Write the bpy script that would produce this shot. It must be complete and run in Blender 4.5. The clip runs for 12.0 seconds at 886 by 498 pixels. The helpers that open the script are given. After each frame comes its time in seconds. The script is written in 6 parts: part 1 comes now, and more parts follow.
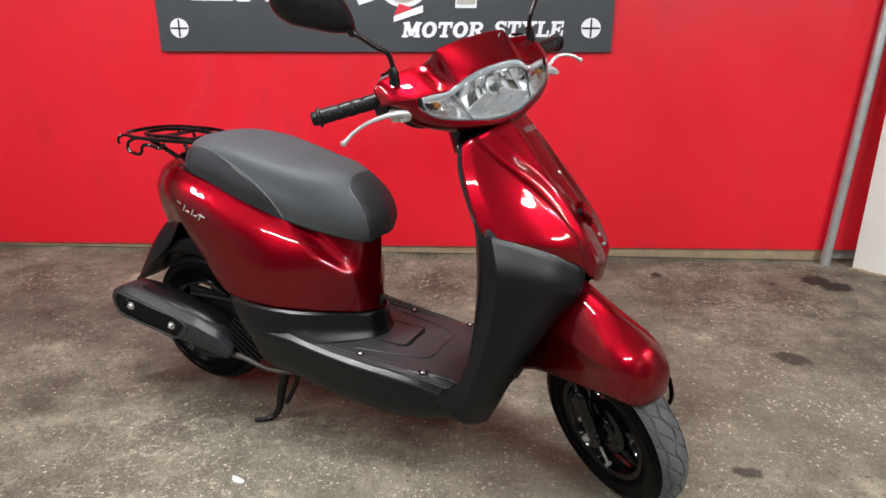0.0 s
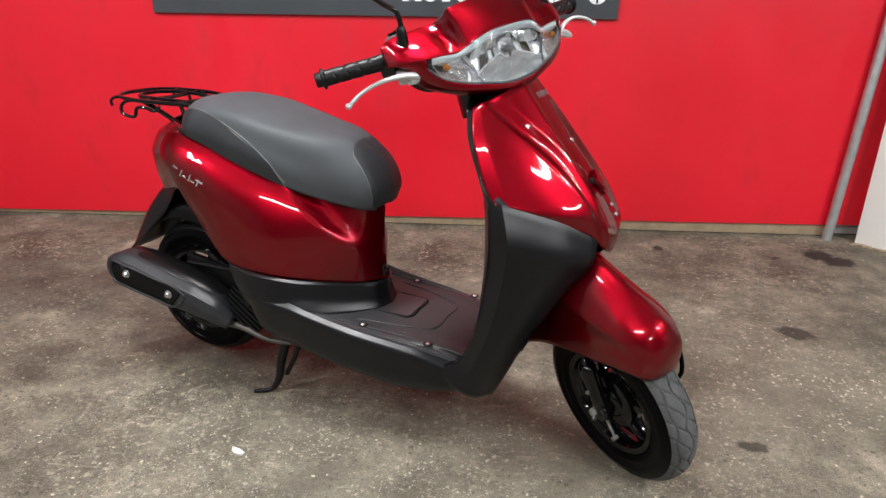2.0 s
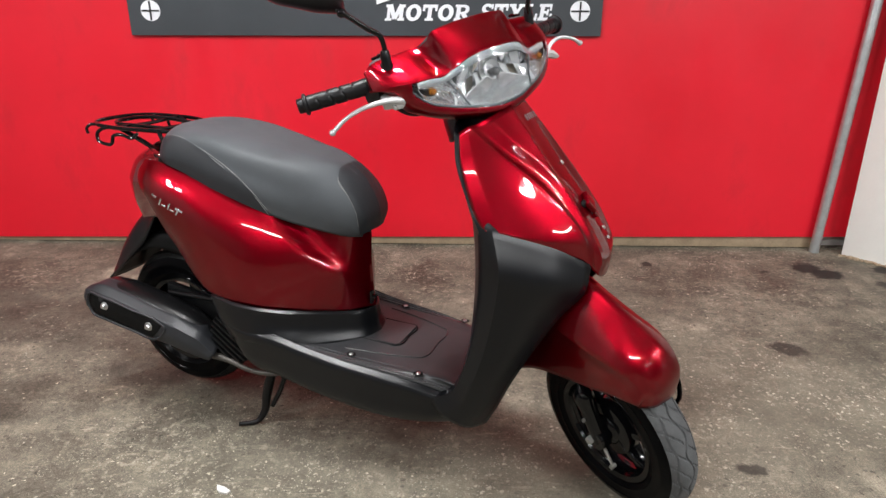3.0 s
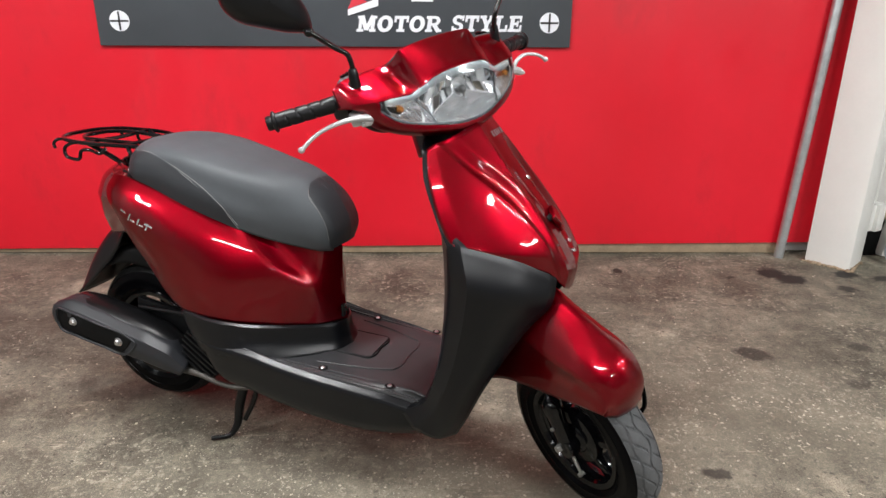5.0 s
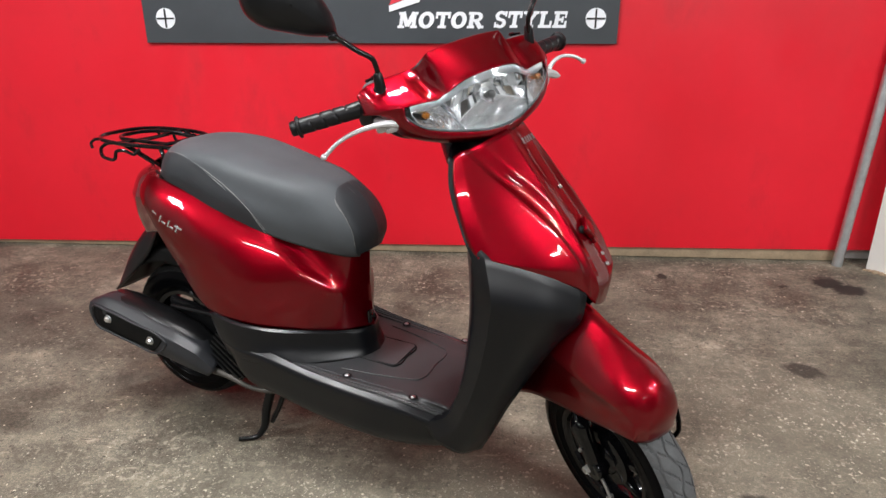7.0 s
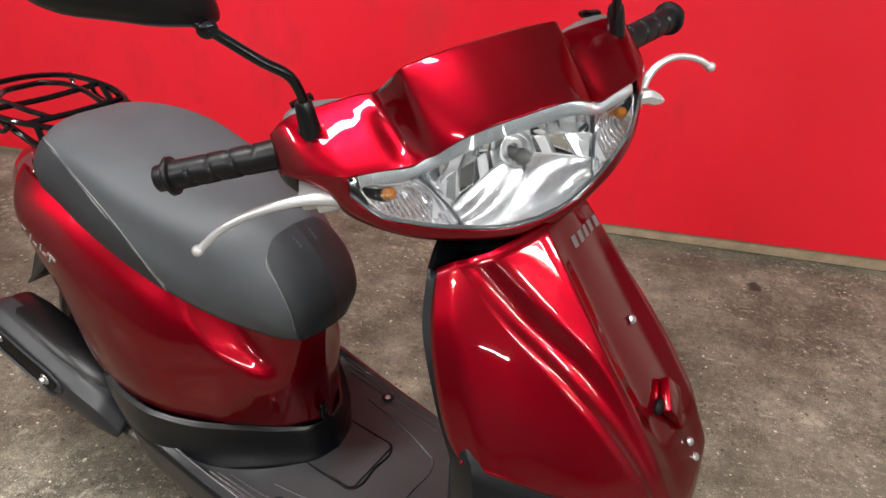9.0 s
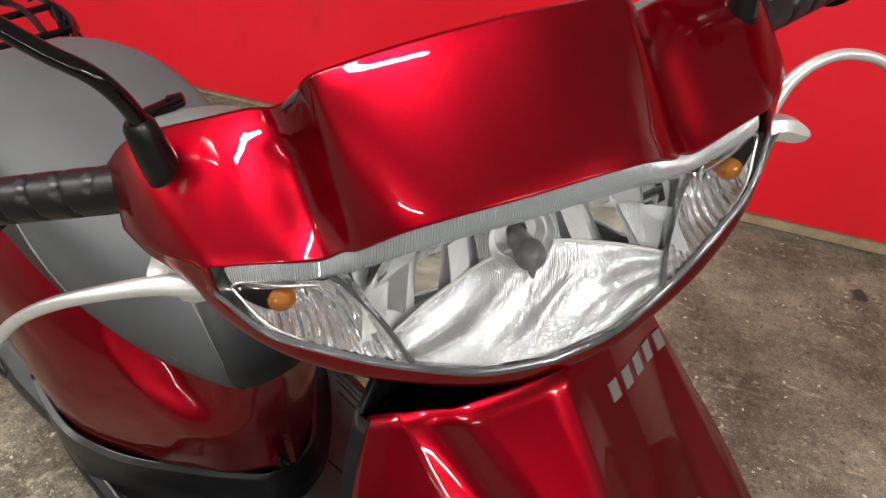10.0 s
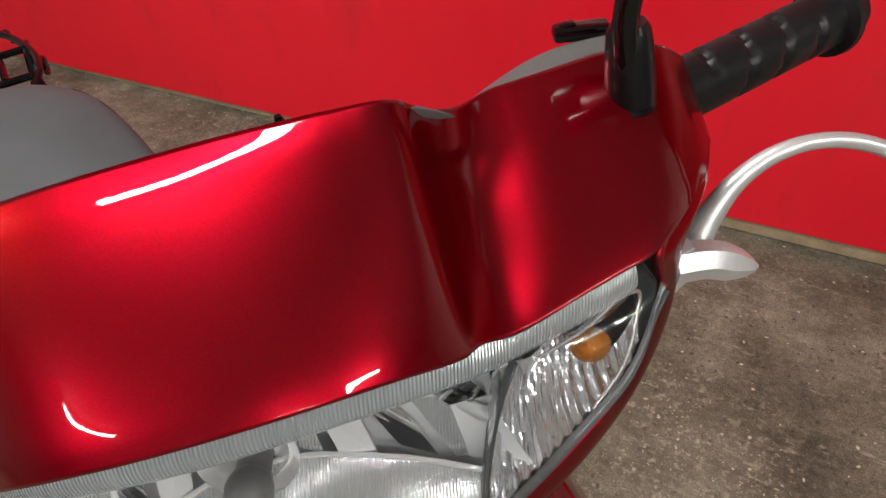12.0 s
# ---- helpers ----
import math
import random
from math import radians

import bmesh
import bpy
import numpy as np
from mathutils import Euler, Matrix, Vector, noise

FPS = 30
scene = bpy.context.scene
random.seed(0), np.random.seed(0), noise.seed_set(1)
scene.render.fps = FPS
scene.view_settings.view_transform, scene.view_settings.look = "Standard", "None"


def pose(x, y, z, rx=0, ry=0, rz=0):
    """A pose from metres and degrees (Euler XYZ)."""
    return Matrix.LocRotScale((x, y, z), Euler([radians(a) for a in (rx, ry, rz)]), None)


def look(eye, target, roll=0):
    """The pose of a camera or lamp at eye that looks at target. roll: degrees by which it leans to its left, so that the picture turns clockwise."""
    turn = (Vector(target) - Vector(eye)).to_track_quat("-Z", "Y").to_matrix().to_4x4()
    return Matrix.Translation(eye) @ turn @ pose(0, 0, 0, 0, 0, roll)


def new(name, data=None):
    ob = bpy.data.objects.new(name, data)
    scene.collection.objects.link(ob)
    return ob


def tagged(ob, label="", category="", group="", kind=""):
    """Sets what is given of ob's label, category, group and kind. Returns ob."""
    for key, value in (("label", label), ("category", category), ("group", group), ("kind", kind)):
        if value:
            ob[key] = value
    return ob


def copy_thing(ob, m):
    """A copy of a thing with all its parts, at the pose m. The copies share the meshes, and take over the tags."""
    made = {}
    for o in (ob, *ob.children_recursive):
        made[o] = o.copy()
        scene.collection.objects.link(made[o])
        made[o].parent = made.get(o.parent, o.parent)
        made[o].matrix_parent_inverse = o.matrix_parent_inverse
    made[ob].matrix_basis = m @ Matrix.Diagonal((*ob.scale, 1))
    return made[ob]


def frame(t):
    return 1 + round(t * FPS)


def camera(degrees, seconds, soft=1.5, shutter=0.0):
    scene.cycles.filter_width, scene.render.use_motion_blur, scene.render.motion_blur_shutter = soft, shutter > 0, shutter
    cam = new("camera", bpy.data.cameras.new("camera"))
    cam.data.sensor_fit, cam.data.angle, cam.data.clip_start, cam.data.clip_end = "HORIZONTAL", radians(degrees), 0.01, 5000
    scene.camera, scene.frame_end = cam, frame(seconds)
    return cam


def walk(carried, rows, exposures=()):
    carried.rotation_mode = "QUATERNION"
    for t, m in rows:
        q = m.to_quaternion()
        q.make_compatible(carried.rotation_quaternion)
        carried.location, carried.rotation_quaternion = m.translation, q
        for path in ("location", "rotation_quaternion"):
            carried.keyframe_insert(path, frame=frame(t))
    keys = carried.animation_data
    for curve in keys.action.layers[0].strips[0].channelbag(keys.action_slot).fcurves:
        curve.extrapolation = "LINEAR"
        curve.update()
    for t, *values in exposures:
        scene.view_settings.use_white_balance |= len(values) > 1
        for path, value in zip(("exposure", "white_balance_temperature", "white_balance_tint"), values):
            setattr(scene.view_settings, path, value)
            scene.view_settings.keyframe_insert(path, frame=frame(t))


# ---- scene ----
cam = camera(68.7, 12.0)
PATH = [
    (0, (0.097, 0.205, 1.071), (-0.015, 2.094, 0.425), 0.0),
    (0.5, (0.095, 0.203, 1.07), (0.01, 2.109, 0.47), 0.5),
    (1, (0.086, 0.199, 1.063), (-0.017, 2.088, 0.415), 0.7),
    (1.5, (0.079, 0.219, 1.058), (0.01, 2.096, 0.372), 1.4),
    (2, (0.064, 0.241, 1.049), (-0.024, 2.103, 0.324), 0.8),
    (2.5, (0.055, 0.284, 1.056), (0.004, 2.164, 0.374), 0.7),
    (3, (0.055, 0.286, 1.061), (0.01, 2.165, 0.377), 0.1),
    (4.8, (0.069, 0.271, 1.09), (0.056, 2.157, 0.424), -0.7),
    (5, (0.072, 0.274, 1.088), (0.097, 2.158, 0.416), 0.3),
    (5.5, (0.074, 0.278, 1.093), (0.113, 2.165, 0.433), 1.3),
    (6, (0.062, 0.277, 1.089), (0.087, 2.158, 0.41), 0.3),
    (6.5, (0.074, 0.285, 1.087), (0.046, 2.158, 0.386), -1.2),
    (6.7, (0.095, 0.295, 1.094), (0.006, 2.17, 0.404), -1.3),
    (8.3, (0.171, 0.718, 1.191), (0.03, 2.491, 0.278), 3.1),
    (8.5, (0.193, 0.798, 1.206), (0.012, 2.532, 0.226), 4.4),
    (9, (0.153, 1.009, 1.204), (-0.127, 2.698, 0.17), 3.5),
    (9.5, (0.119, 1.171, 1.199), (-0.204, 2.783, 0.06), 1.7),
    (10, (0.157, 1.341, 1.169), (-0.274, 2.84, -0.083), 5.1),
    (10.5, (0.186, 1.442, 1.164), (-0.34, 2.853, -0.153), 4.4),
    (11, (0.204, 1.489, 1.166), (-0.376, 2.847, -0.183), 3.3),
    (11.5, (0.237, 1.525, 1.167), (-0.446, 2.888, -0.127), 0.5),
    (12, (0.244, 1.531, 1.166), (-0.427, 2.93, -0.095), -0.5),
]
walk(cam, [(t, look(eye, target, roll)) for t, eye, target, roll in PATH], [(0, 0.0, 6300, 10), (6.7, 0.0, 6300, 10), (9.0, 0.0, 6500, 10), (10.0, -0.12, 6850, 10), (11.0, -0.44, 6900, 10), (12.0, -0.38, 6800, 10)])


# ---- light ----
world = bpy.data.worlds.new("workshop_air")
scene.world = world
world.use_nodes = True
world.node_tree.nodes["Background"].inputs[0].default_value = (0.9, 0.95, 1.0, 1)
world.node_tree.nodes["Background"].inputs[1].default_value = 0.05
# (x, y, turn) of the ceiling's strip lights: four fitted to reflections, the last three added to even the light
STRIPS = [(-0.75, 1.45, 40), (1.75, -0.65, 5), (3.6, -1.9, 5), (0.5, -5.0, 5), (-1.5, -1.3, 5), (-3.0, 0.5, 40), (2.7, 0.8, 40)]
CEILING = 2.75
STRIP_WATTS = 71.0
for sx, sy, sr in STRIPS:
    lamp = bpy.data.lights.new("strip_glow", "AREA")
    lamp.shape, lamp.size, lamp.size_y, lamp.energy, lamp.color = "RECTANGLE", 1.15, 0.09, STRIP_WATTS, (1.0, 0.985, 0.96)
    new("strip_glow", lamp).matrix_world = pose(sx, sy, CEILING - 0.095, 0, 0, sr)


# ---- materials ----
def nodes_of(name):
    m = bpy.data.materials.new(name)
    m.use_nodes = True
    nt = m.node_tree
    return m, nt, nt.nodes["Principled BSDF"]


def link(nt, a, b):
    nt.links.new(a, b)


def noise_node(nt, scale, detail=4.0, rough=0.6, coords="Object", stretch=(1, 1, 1)):
    tc, mp, n = (nt.nodes.new("ShaderNode" + k) for k in ("TexCoord", "Mapping", "TexNoise"))
    mp.inputs["Scale"].default_value = stretch
    n.inputs["Scale"].default_value, n.inputs["Detail"].default_value, n.inputs["Roughness"].default_value = scale, detail, rough
    link(nt, tc.outputs[coords], mp.inputs[0])
    link(nt, mp.outputs[0], n.inputs["Vector"])
    return n


def ramp(nt, src, stops):
    r = nt.nodes.new("ShaderNodeValToRGB")
    while len(r.color_ramp.elements) < len(stops):
        r.color_ramp.elements.new(0.5)
    for e, (p, c) in zip(r.color_ramp.elements, stops):
        e.position, e.color = p, (*c, 1) if len(c) == 3 else c
    link(nt, src, r.inputs[0])
    return r


def mix(nt, fac, a, b, kind="MIX"):
    m = nt.nodes.new("ShaderNodeMix")
    m.data_type, m.blend_type = "RGBA", kind
    for sock, v in ((m.inputs[0], fac), (m.inputs[6], a), (m.inputs[7], b)):
        if hasattr(v, "is_output"):
            link(nt, v, sock)
        elif isinstance(v, (int, float)):
            sock.default_value = v
        else:
            sock.default_value = (*v, 1)
    return m.outputs[2]


def surface(name, color, rough=0.5, metal=0.0, vary=0.12, scale=8.0, grain=0.0, grain_scale=400.0, coat=0.0, rough_vary=0.08, spec=0.5):
    """Base colour with two scales of variation, uneven gloss and a fine grain bump."""
    m, nt, b = nodes_of(name)
    big, fine = noise_node(nt, scale), noise_node(nt, grain_scale, 2.0)
    lo, hi = [c * (1 - vary) for c in color], [min(1, c * (1 + vary)) for c in color]
    base = ramp(nt, big.outputs[0], [(0.3, lo), (0.7, hi)])
    link(nt, mix(nt, vary * 0.8, base.outputs[0], ramp(nt, fine.outputs[0], [(0.3, [c * 0.6 for c in color]), (0.7, [min(1, c * 1.35) for c in color])]).outputs[0]), b.inputs["Base Color"])
    rr = nt.nodes.new("ShaderNodeMapRange")
    rr.inputs[3].default_value, rr.inputs[4].default_value = max(0.02, rough - rough_vary), min(1, rough + rough_vary)
    link(nt, noise_node(nt, scale * 3).outputs[0], rr.inputs[0])
    link(nt, rr.outputs[0], b.inputs["Roughness"])
    b.inputs["Metallic"].default_value, b.inputs["Coat Weight"].default_value, b.inputs["Coat Roughness"].default_value = metal, coat, 0.03
    b.inputs["Specular IOR Level"].default_value = spec
    if grain:
        bump = nt.nodes.new("ShaderNodeBump")
        bump.inputs["Strength"].default_value, bump.inputs["Distance"].default_value = grain, 0.001
        link(nt, fine.outputs[0], bump.inputs["Height"])
        link(nt, bump.outputs[0], b.inputs["Normal"])
    return m


def candy_paint():
    """Deep metallic red under clear lacquer, with fine flake, light dust and hair scratches."""
    m, nt, b = nodes_of("candy_red_paint")
    flake, dust = noise_node(nt, 2500, 1.0), noise_node(nt, 14, 6.0, 0.7)
    col = ramp(nt, flake.outputs[0], [(0.3, (0.165, 0.0005, 0.0052)), (0.7, (0.255, 0.0008, 0.0086))])
    link(nt, col.outputs[0], b.inputs["Base Color"])
    b.inputs["Metallic"].default_value = 0.90
    b.inputs["Roughness"].default_value = 0.35
    b.inputs["Specular IOR Level"].default_value = 0.2
    b.inputs["Specular Tint"].default_value = (0.45, 0.015, 0.025, 1)
    b.inputs["Coat Weight"].default_value = 0.85
    b.inputs["Coat IOR"].default_value = 1.45
    cr = nt.nodes.new("ShaderNodeMapRange")
    cr.inputs[3].default_value, cr.inputs[4].default_value = 0.008, 0.045
    link(nt, dust.outputs[0], cr.inputs[0])
    link(nt, cr.outputs[0], b.inputs["Coat Roughness"])
    bump = nt.nodes.new("ShaderNodeBump")
    bump.inputs["Strength"].default_value, bump.inputs["Distance"].default_value = 0.010, 0.002
    link(nt, noise_node(nt, 60, 2.0).outputs[0], bump.inputs["Height"])
    link(nt, bump.outputs[0], b.inputs["Coat Normal"])
    return m


def clear_plastic(name, tint=(0.97, 0.98, 1.0), ribs=0.0):
    m, nt, b = nodes_of(name)
    out = nt.nodes["Material Output"]
    tr, gl, fr, mx = (nt.nodes.new("ShaderNode" + k) for k in ("BsdfTransparent", "BsdfGlossy", "Fresnel", "MixShader"))
    tr.inputs[0].default_value = (*tint, 1)
    gl.inputs["Roughness"].default_value = 0.03
    fr.inputs[0].default_value = 1.45
    link(nt, fr.outputs[0], mx.inputs[0])
    link(nt, tr.outputs[0], mx.inputs[1])
    link(nt, gl.outputs[0], mx.inputs[2])
    link(nt, mx.outputs[0], out.inputs["Surface"])
    return m


def ribbed_chrome(name, axis, pitch, strength, color=(0.86, 0.87, 0.88), rough=0.12, metal=1.0):
    """Vacuum-plated reflector with moulded ribs at the given pitch in metres along an axis."""
    m, nt, b = nodes_of(name)
    tc, w, bump, mp = (nt.nodes.new("ShaderNode" + k) for k in ("TexCoord", "TexWave", "Bump", "Mapping"))
    w.bands_direction = axis
    w.inputs["Scale"].default_value = 1 / pitch * 0.314
    w.inputs["Distortion"].default_value = 0.0
    link(nt, tc.outputs["Object"], mp.inputs[0])
    mp.inputs["Rotation"].default_value = (0, 0, radians(37.5))
    link(nt, mp.outputs[0], w.inputs["Vector"])
    link(nt, w.outputs["Fac"], bump.inputs["Height"])
    bump.inputs["Strength"].default_value, bump.inputs["Distance"].default_value = strength, 0.001
    link(nt, bump.outputs[0], b.inputs["Normal"])
    b.inputs["Base Color"].default_value = (*color, 1)
    b.inputs["Metallic"].default_value, b.inputs["Roughness"].default_value = metal, rough
    return m


def wall_paint():
    m, nt, b = nodes_of("red_wall_paint")
    big, mid, fine = noise_node(nt, 0.9, 5.0), noise_node(nt, 5.0, 6.0, 0.65, stretch=(1, 1, 0.45)), noise_node(nt, 120, 3.0)
    c1 = ramp(nt, big.outputs[0], [(0.3, (0.58, 0.0052, 0.0165)), (0.7, (0.68, 0.0080, 0.0240))]).outputs[0]
    smudge = ramp(nt, mid.outputs[0], [(0.55, (0, 0, 0)), (0.74, (0.6, 0.6, 0.6))])
    link(nt, mix(nt, smudge.outputs[0], c1, (0.46, 0.009, 0.018)), b.inputs["Base Color"])
    rr = ramp(nt, mid.outputs[0], [(0.3, (0.30,) * 3), (0.7, (0.46,) * 3)])
    link(nt, rr.outputs[0], b.inputs["Roughness"])
    bump = nt.nodes.new("ShaderNodeBump")
    bump.inputs["Strength"].default_value, bump.inputs["Distance"].default_value = 0.25, 0.002
    link(nt, noise_node(nt, 35, 4.0, stretch=(1, 1, 0.3)).outputs[0], bump.inputs["Height"])
    link(nt, bump.outputs[0], b.inputs["Normal"])
    return m


# oil spots and dark patches on the concrete, the last two mixing stain and contact shade under the scooter: x, y, half
# length, half width, darkness
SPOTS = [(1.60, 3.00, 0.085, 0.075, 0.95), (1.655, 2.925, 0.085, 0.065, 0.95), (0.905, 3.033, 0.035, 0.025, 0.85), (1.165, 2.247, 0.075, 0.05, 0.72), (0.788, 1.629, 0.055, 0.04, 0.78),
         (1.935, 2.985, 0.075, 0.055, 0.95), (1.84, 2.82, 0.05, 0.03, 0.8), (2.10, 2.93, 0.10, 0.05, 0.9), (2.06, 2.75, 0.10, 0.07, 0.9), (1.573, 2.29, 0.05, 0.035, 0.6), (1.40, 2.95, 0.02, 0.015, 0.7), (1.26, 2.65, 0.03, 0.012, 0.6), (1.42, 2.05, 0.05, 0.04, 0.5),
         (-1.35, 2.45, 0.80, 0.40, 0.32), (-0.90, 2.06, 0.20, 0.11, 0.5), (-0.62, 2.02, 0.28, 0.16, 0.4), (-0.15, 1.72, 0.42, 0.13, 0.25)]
# worn stretches, the second also lightening the floor shaded by the front wheel: x, y, half length, half width, amount,
# 1 for scraped flecks or 0 for bare aggregate
WORN = [(1.05, 1.98, 0.50, 0.44, 0.95, 1), (0.45, 1.66, 0.5, 0.32, 0.85, 1), (-0.45, 1.62, 0.95, 0.50, 0.85, 0), (-0.2, 1.55, 0.7, 0.3, 0.6, 1), (0.35, 1.45, 0.7, 0.4, 0.5, 0), (0.3, 2.45, 0.35, 0.2, 0.5, 1)]


def concrete():
    """Old workshop slab: mottled grey-brown, worn pale grit, oil spots, darkened under the scooter."""
    m, nt, b = nodes_of("worn_concrete")
    big, mid, grit = noise_node(nt, 0.9, 5.0, 0.6), noise_node(nt, 3.0, 7.0, 0.66), noise_node(nt, 80, 4.0, 0.65)
    col = ramp(nt, big.outputs[0], [(0.36, (0.070, 0.062, 0.048)), (0.64, (0.200, 0.180, 0.140))]).outputs[0]
    col = mix(nt, 0.74, col, ramp(nt, mid.outputs[0], [(0.34, (0.020, 0.018, 0.014)), (0.45, (0.095, 0.086, 0.066)), (0.57, (0.170, 0.155, 0.120)), (0.70, (0.38, 0.345, 0.265))]).outputs[0])
    col = mix(nt, 0.20, col, ramp(nt, grit.outputs[0], [(0.35, (0.03, 0.026, 0.02)), (0.5, (0.13, 0.115, 0.088)), (0.66, (0.30, 0.265, 0.205))]).outputs[0])
    # blotches a hand wide, and a fine salt-and-pepper of sand grains
    blotch, sand = noise_node(nt, 9.0, 8.0, 0.72), noise_node(nt, 260, 3.0, 0.6)
    col = mix(nt, 0.55, col, ramp(nt, blotch.outputs[0], [(0.34, (0.35, 0.345, 0.34)), (0.50, (0.95, 0.95, 0.95)), (0.66, (1.7, 1.68, 1.62))]).outputs[0], "MULTIPLY")
    col = mix(nt, 0.45, col, ramp(nt, sand.outputs[0], [(0.36, (0.4, 0.4, 0.4)), (0.50, (0.95, 0.95, 0.95)), (0.62, (1.9, 1.87, 1.8))]).outputs[0], "MULTIPLY")
    tc, sep, warp = nt.nodes.new("ShaderNodeTexCoord"), nt.nodes.new("ShaderNodeVectorMath"), noise_node(nt, 14, 4.0, 0.7)
    sep.operation = "MULTIPLY_ADD"
    sep.inputs[1].default_value, sep.inputs[2].default_value = (0.10, 0.10, 0), (-0.05, -0.05, 0)
    link(nt, warp.outputs[1], sep.inputs[0])
    add = nt.nodes.new("ShaderNodeVectorMath")
    link(nt, tc.outputs["Object"], add.inputs[0])
    link(nt, sep.outputs[0], add.inputs[1])
    def ellipse(x, y, a, c, stops):
        mp, ln = nt.nodes.new("ShaderNodeMapping"), nt.nodes.new("ShaderNodeVectorMath")
        mp.inputs["Location"].default_value = (-x / a, -y / c, 0)
        mp.inputs["Scale"].default_value = (1 / a, 1 / c, 0)
        ln.operation = "LENGTH"
        link(nt, add.outputs[0], mp.inputs[0])
        link(nt, mp.outputs[0], ln.inputs[0])
        return ramp(nt, ln.outputs["Value"], stops).outputs[0]

    # worn stretches, where the surface has lost its skin: bare aggregate, pale scrapes and chips
    jit, shift, at = noise_node(nt, 55, 3.0, 0.6), nt.nodes.new("ShaderNodeVectorMath"), nt.nodes.new("ShaderNodeVectorMath")
    shift.operation = "MULTIPLY_ADD"
    shift.inputs[1].default_value, shift.inputs[2].default_value = (0.022, 0.022, 0), (-0.011, -0.011, 0)
    link(nt, jit.outputs[1], shift.inputs[0])
    link(nt, tc.outputs["Object"], at.inputs[0])
    link(nt, shift.outputs[0], at.inputs[1])

    def specks(scale, size, share):
        """Scattered grains: cells of 1 / scale metres, grain size in cells, share of the cells that hold one."""
        v, s = nt.nodes.new("ShaderNodeTexVoronoi"), nt.nodes.new("ShaderNodeSeparateColor")
        v.inputs["Scale"].default_value = scale
        link(nt, at.outputs[0], v.inputs["Vector"])
        link(nt, v.outputs["Color"], s.inputs[0])
        # the last three of these are added fill, not fitted to reflections
        near = ramp(nt, v.outputs["Distance"], [(size * 0.6, (1, 1, 1)), (size, (0, 0, 0))]).outputs[0]
        some = ramp(nt, s.outputs[0], [(max(0.0, 1 - share - 0.02), (0, 0, 0)), (1 - share, (1, 1, 1))]).outputs[0]
        return mix(nt, 1.0, near, some, "MULTIPLY")

    chip, flake = specks(150, 0.36, 0.40), specks(66, 0.35, 0.22)
    clump = ramp(nt, noise_node(nt, 5.0, 5.0, 0.65).outputs[0], [(0.42, (0, 0, 0)), (0.54, (1, 1, 1))]).outputs[0]
    col = mix(nt, mix(nt, 1.0, specks(70, 0.36, 0.16), (0.7, 0.7, 0.7), "MULTIPLY"), col, (0.030, 0.027, 0.022))
    col = mix(nt, specks(62, 0.24, 0.09), col, (0.50, 0.45, 0.35))
    scatter = ramp(nt, noise_node(nt, 2.3, 4.0, 0.6).outputs[0], [(0.44, (0.10, 0.10, 0.10)), (0.60, (1, 1, 1))]).outputs[0]
    col = mix(nt, mix(nt, 1.0, specks(125, 0.30, 0.17), scatter, "MULTIPLY"), col, (0.42, 0.38, 0.30))
    col = mix(nt, mix(nt, 1.0, specks(38, 0.16, 0.10), scatter, "MULTIPLY"), col, (0.58, 0.54, 0.45))
    scuff = ramp(nt, noise_node(nt, 42, 6.0, 0.62).outputs[0], [(0.55, (0, 0, 0)), (0.64, (0.75, 0.75, 0.75))]).outputs[0]
    col = mix(nt, mix(nt, 1.0, scuff, scatter, "MULTIPLY"), col, (0.33, 0.30, 0.235))
    for x, y, a, c, much, fleck in WORN:
        zone = ellipse(x, y, a, c, [(0.45, (much,) * 3), (1.0, (0, 0, 0))])
        if fleck:
            col = mix(nt, mix(nt, 1.0, zone, (0.38, 0.38, 0.38), "MULTIPLY"), col, (0.225, 0.204, 0.155))
        zone = mix(nt, 1.0, zone, clump, "MULTIPLY")
        col = mix(nt, mix(nt, 1.0, zone, chip, "MULTIPLY"), col, (0.36, 0.335, 0.27))
        if fleck:
            col = mix(nt, mix(nt, 1.0, zone, flake, "MULTIPLY"), col, (0.50, 0.455, 0.36))
    for turn, thr in ((0.5, 0.62), (-0.9, 0.63)):
        streak = noise_node(nt, 2.2, 5.0, 0.55, stretch=(1, 8, 1))
        streak.inputs["Vector"].links[0].from_node.inputs["Rotation"].default_value = (0, 0, turn)
        scar = ramp(nt, streak.outputs[0], [(thr - 0.016, (0, 0, 0)), (thr, (0.42, 0.42, 0.42)), (thr + 0.016, (0, 0, 0))])
        gaps = ramp(nt, noise_node(nt, 30, 3.0).outputs[0], [(0.48, (0, 0, 0)), (0.62, (1, 1, 1))])
        col = mix(nt, mix(nt, 1.0, scar.outputs[0], gaps.outputs[0], "MULTIPLY"), col, (0.46, 0.41, 0.32))
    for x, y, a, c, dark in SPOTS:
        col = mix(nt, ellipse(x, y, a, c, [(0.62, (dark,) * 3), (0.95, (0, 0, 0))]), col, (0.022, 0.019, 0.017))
    link(nt, col, b.inputs["Base Color"])
    rr = ramp(nt, mid.outputs[0], [(0.3, (0.55,) * 3), (0.7, (0.80,) * 3)])
    b.inputs["Specular IOR Level"].default_value = 0.22
    link(nt, rr.outputs[0], b.inputs["Roughness"])
    bump = nt.nodes.new("ShaderNodeBump")
    bump.inputs["Strength"].default_value, bump.inputs["Distance"].default_value = 0.25, 0.002
    link(nt, mid.outputs[0], bump.inputs["Height"])
    link(nt, bump.outputs[0], b.inputs["Normal"])
    return m


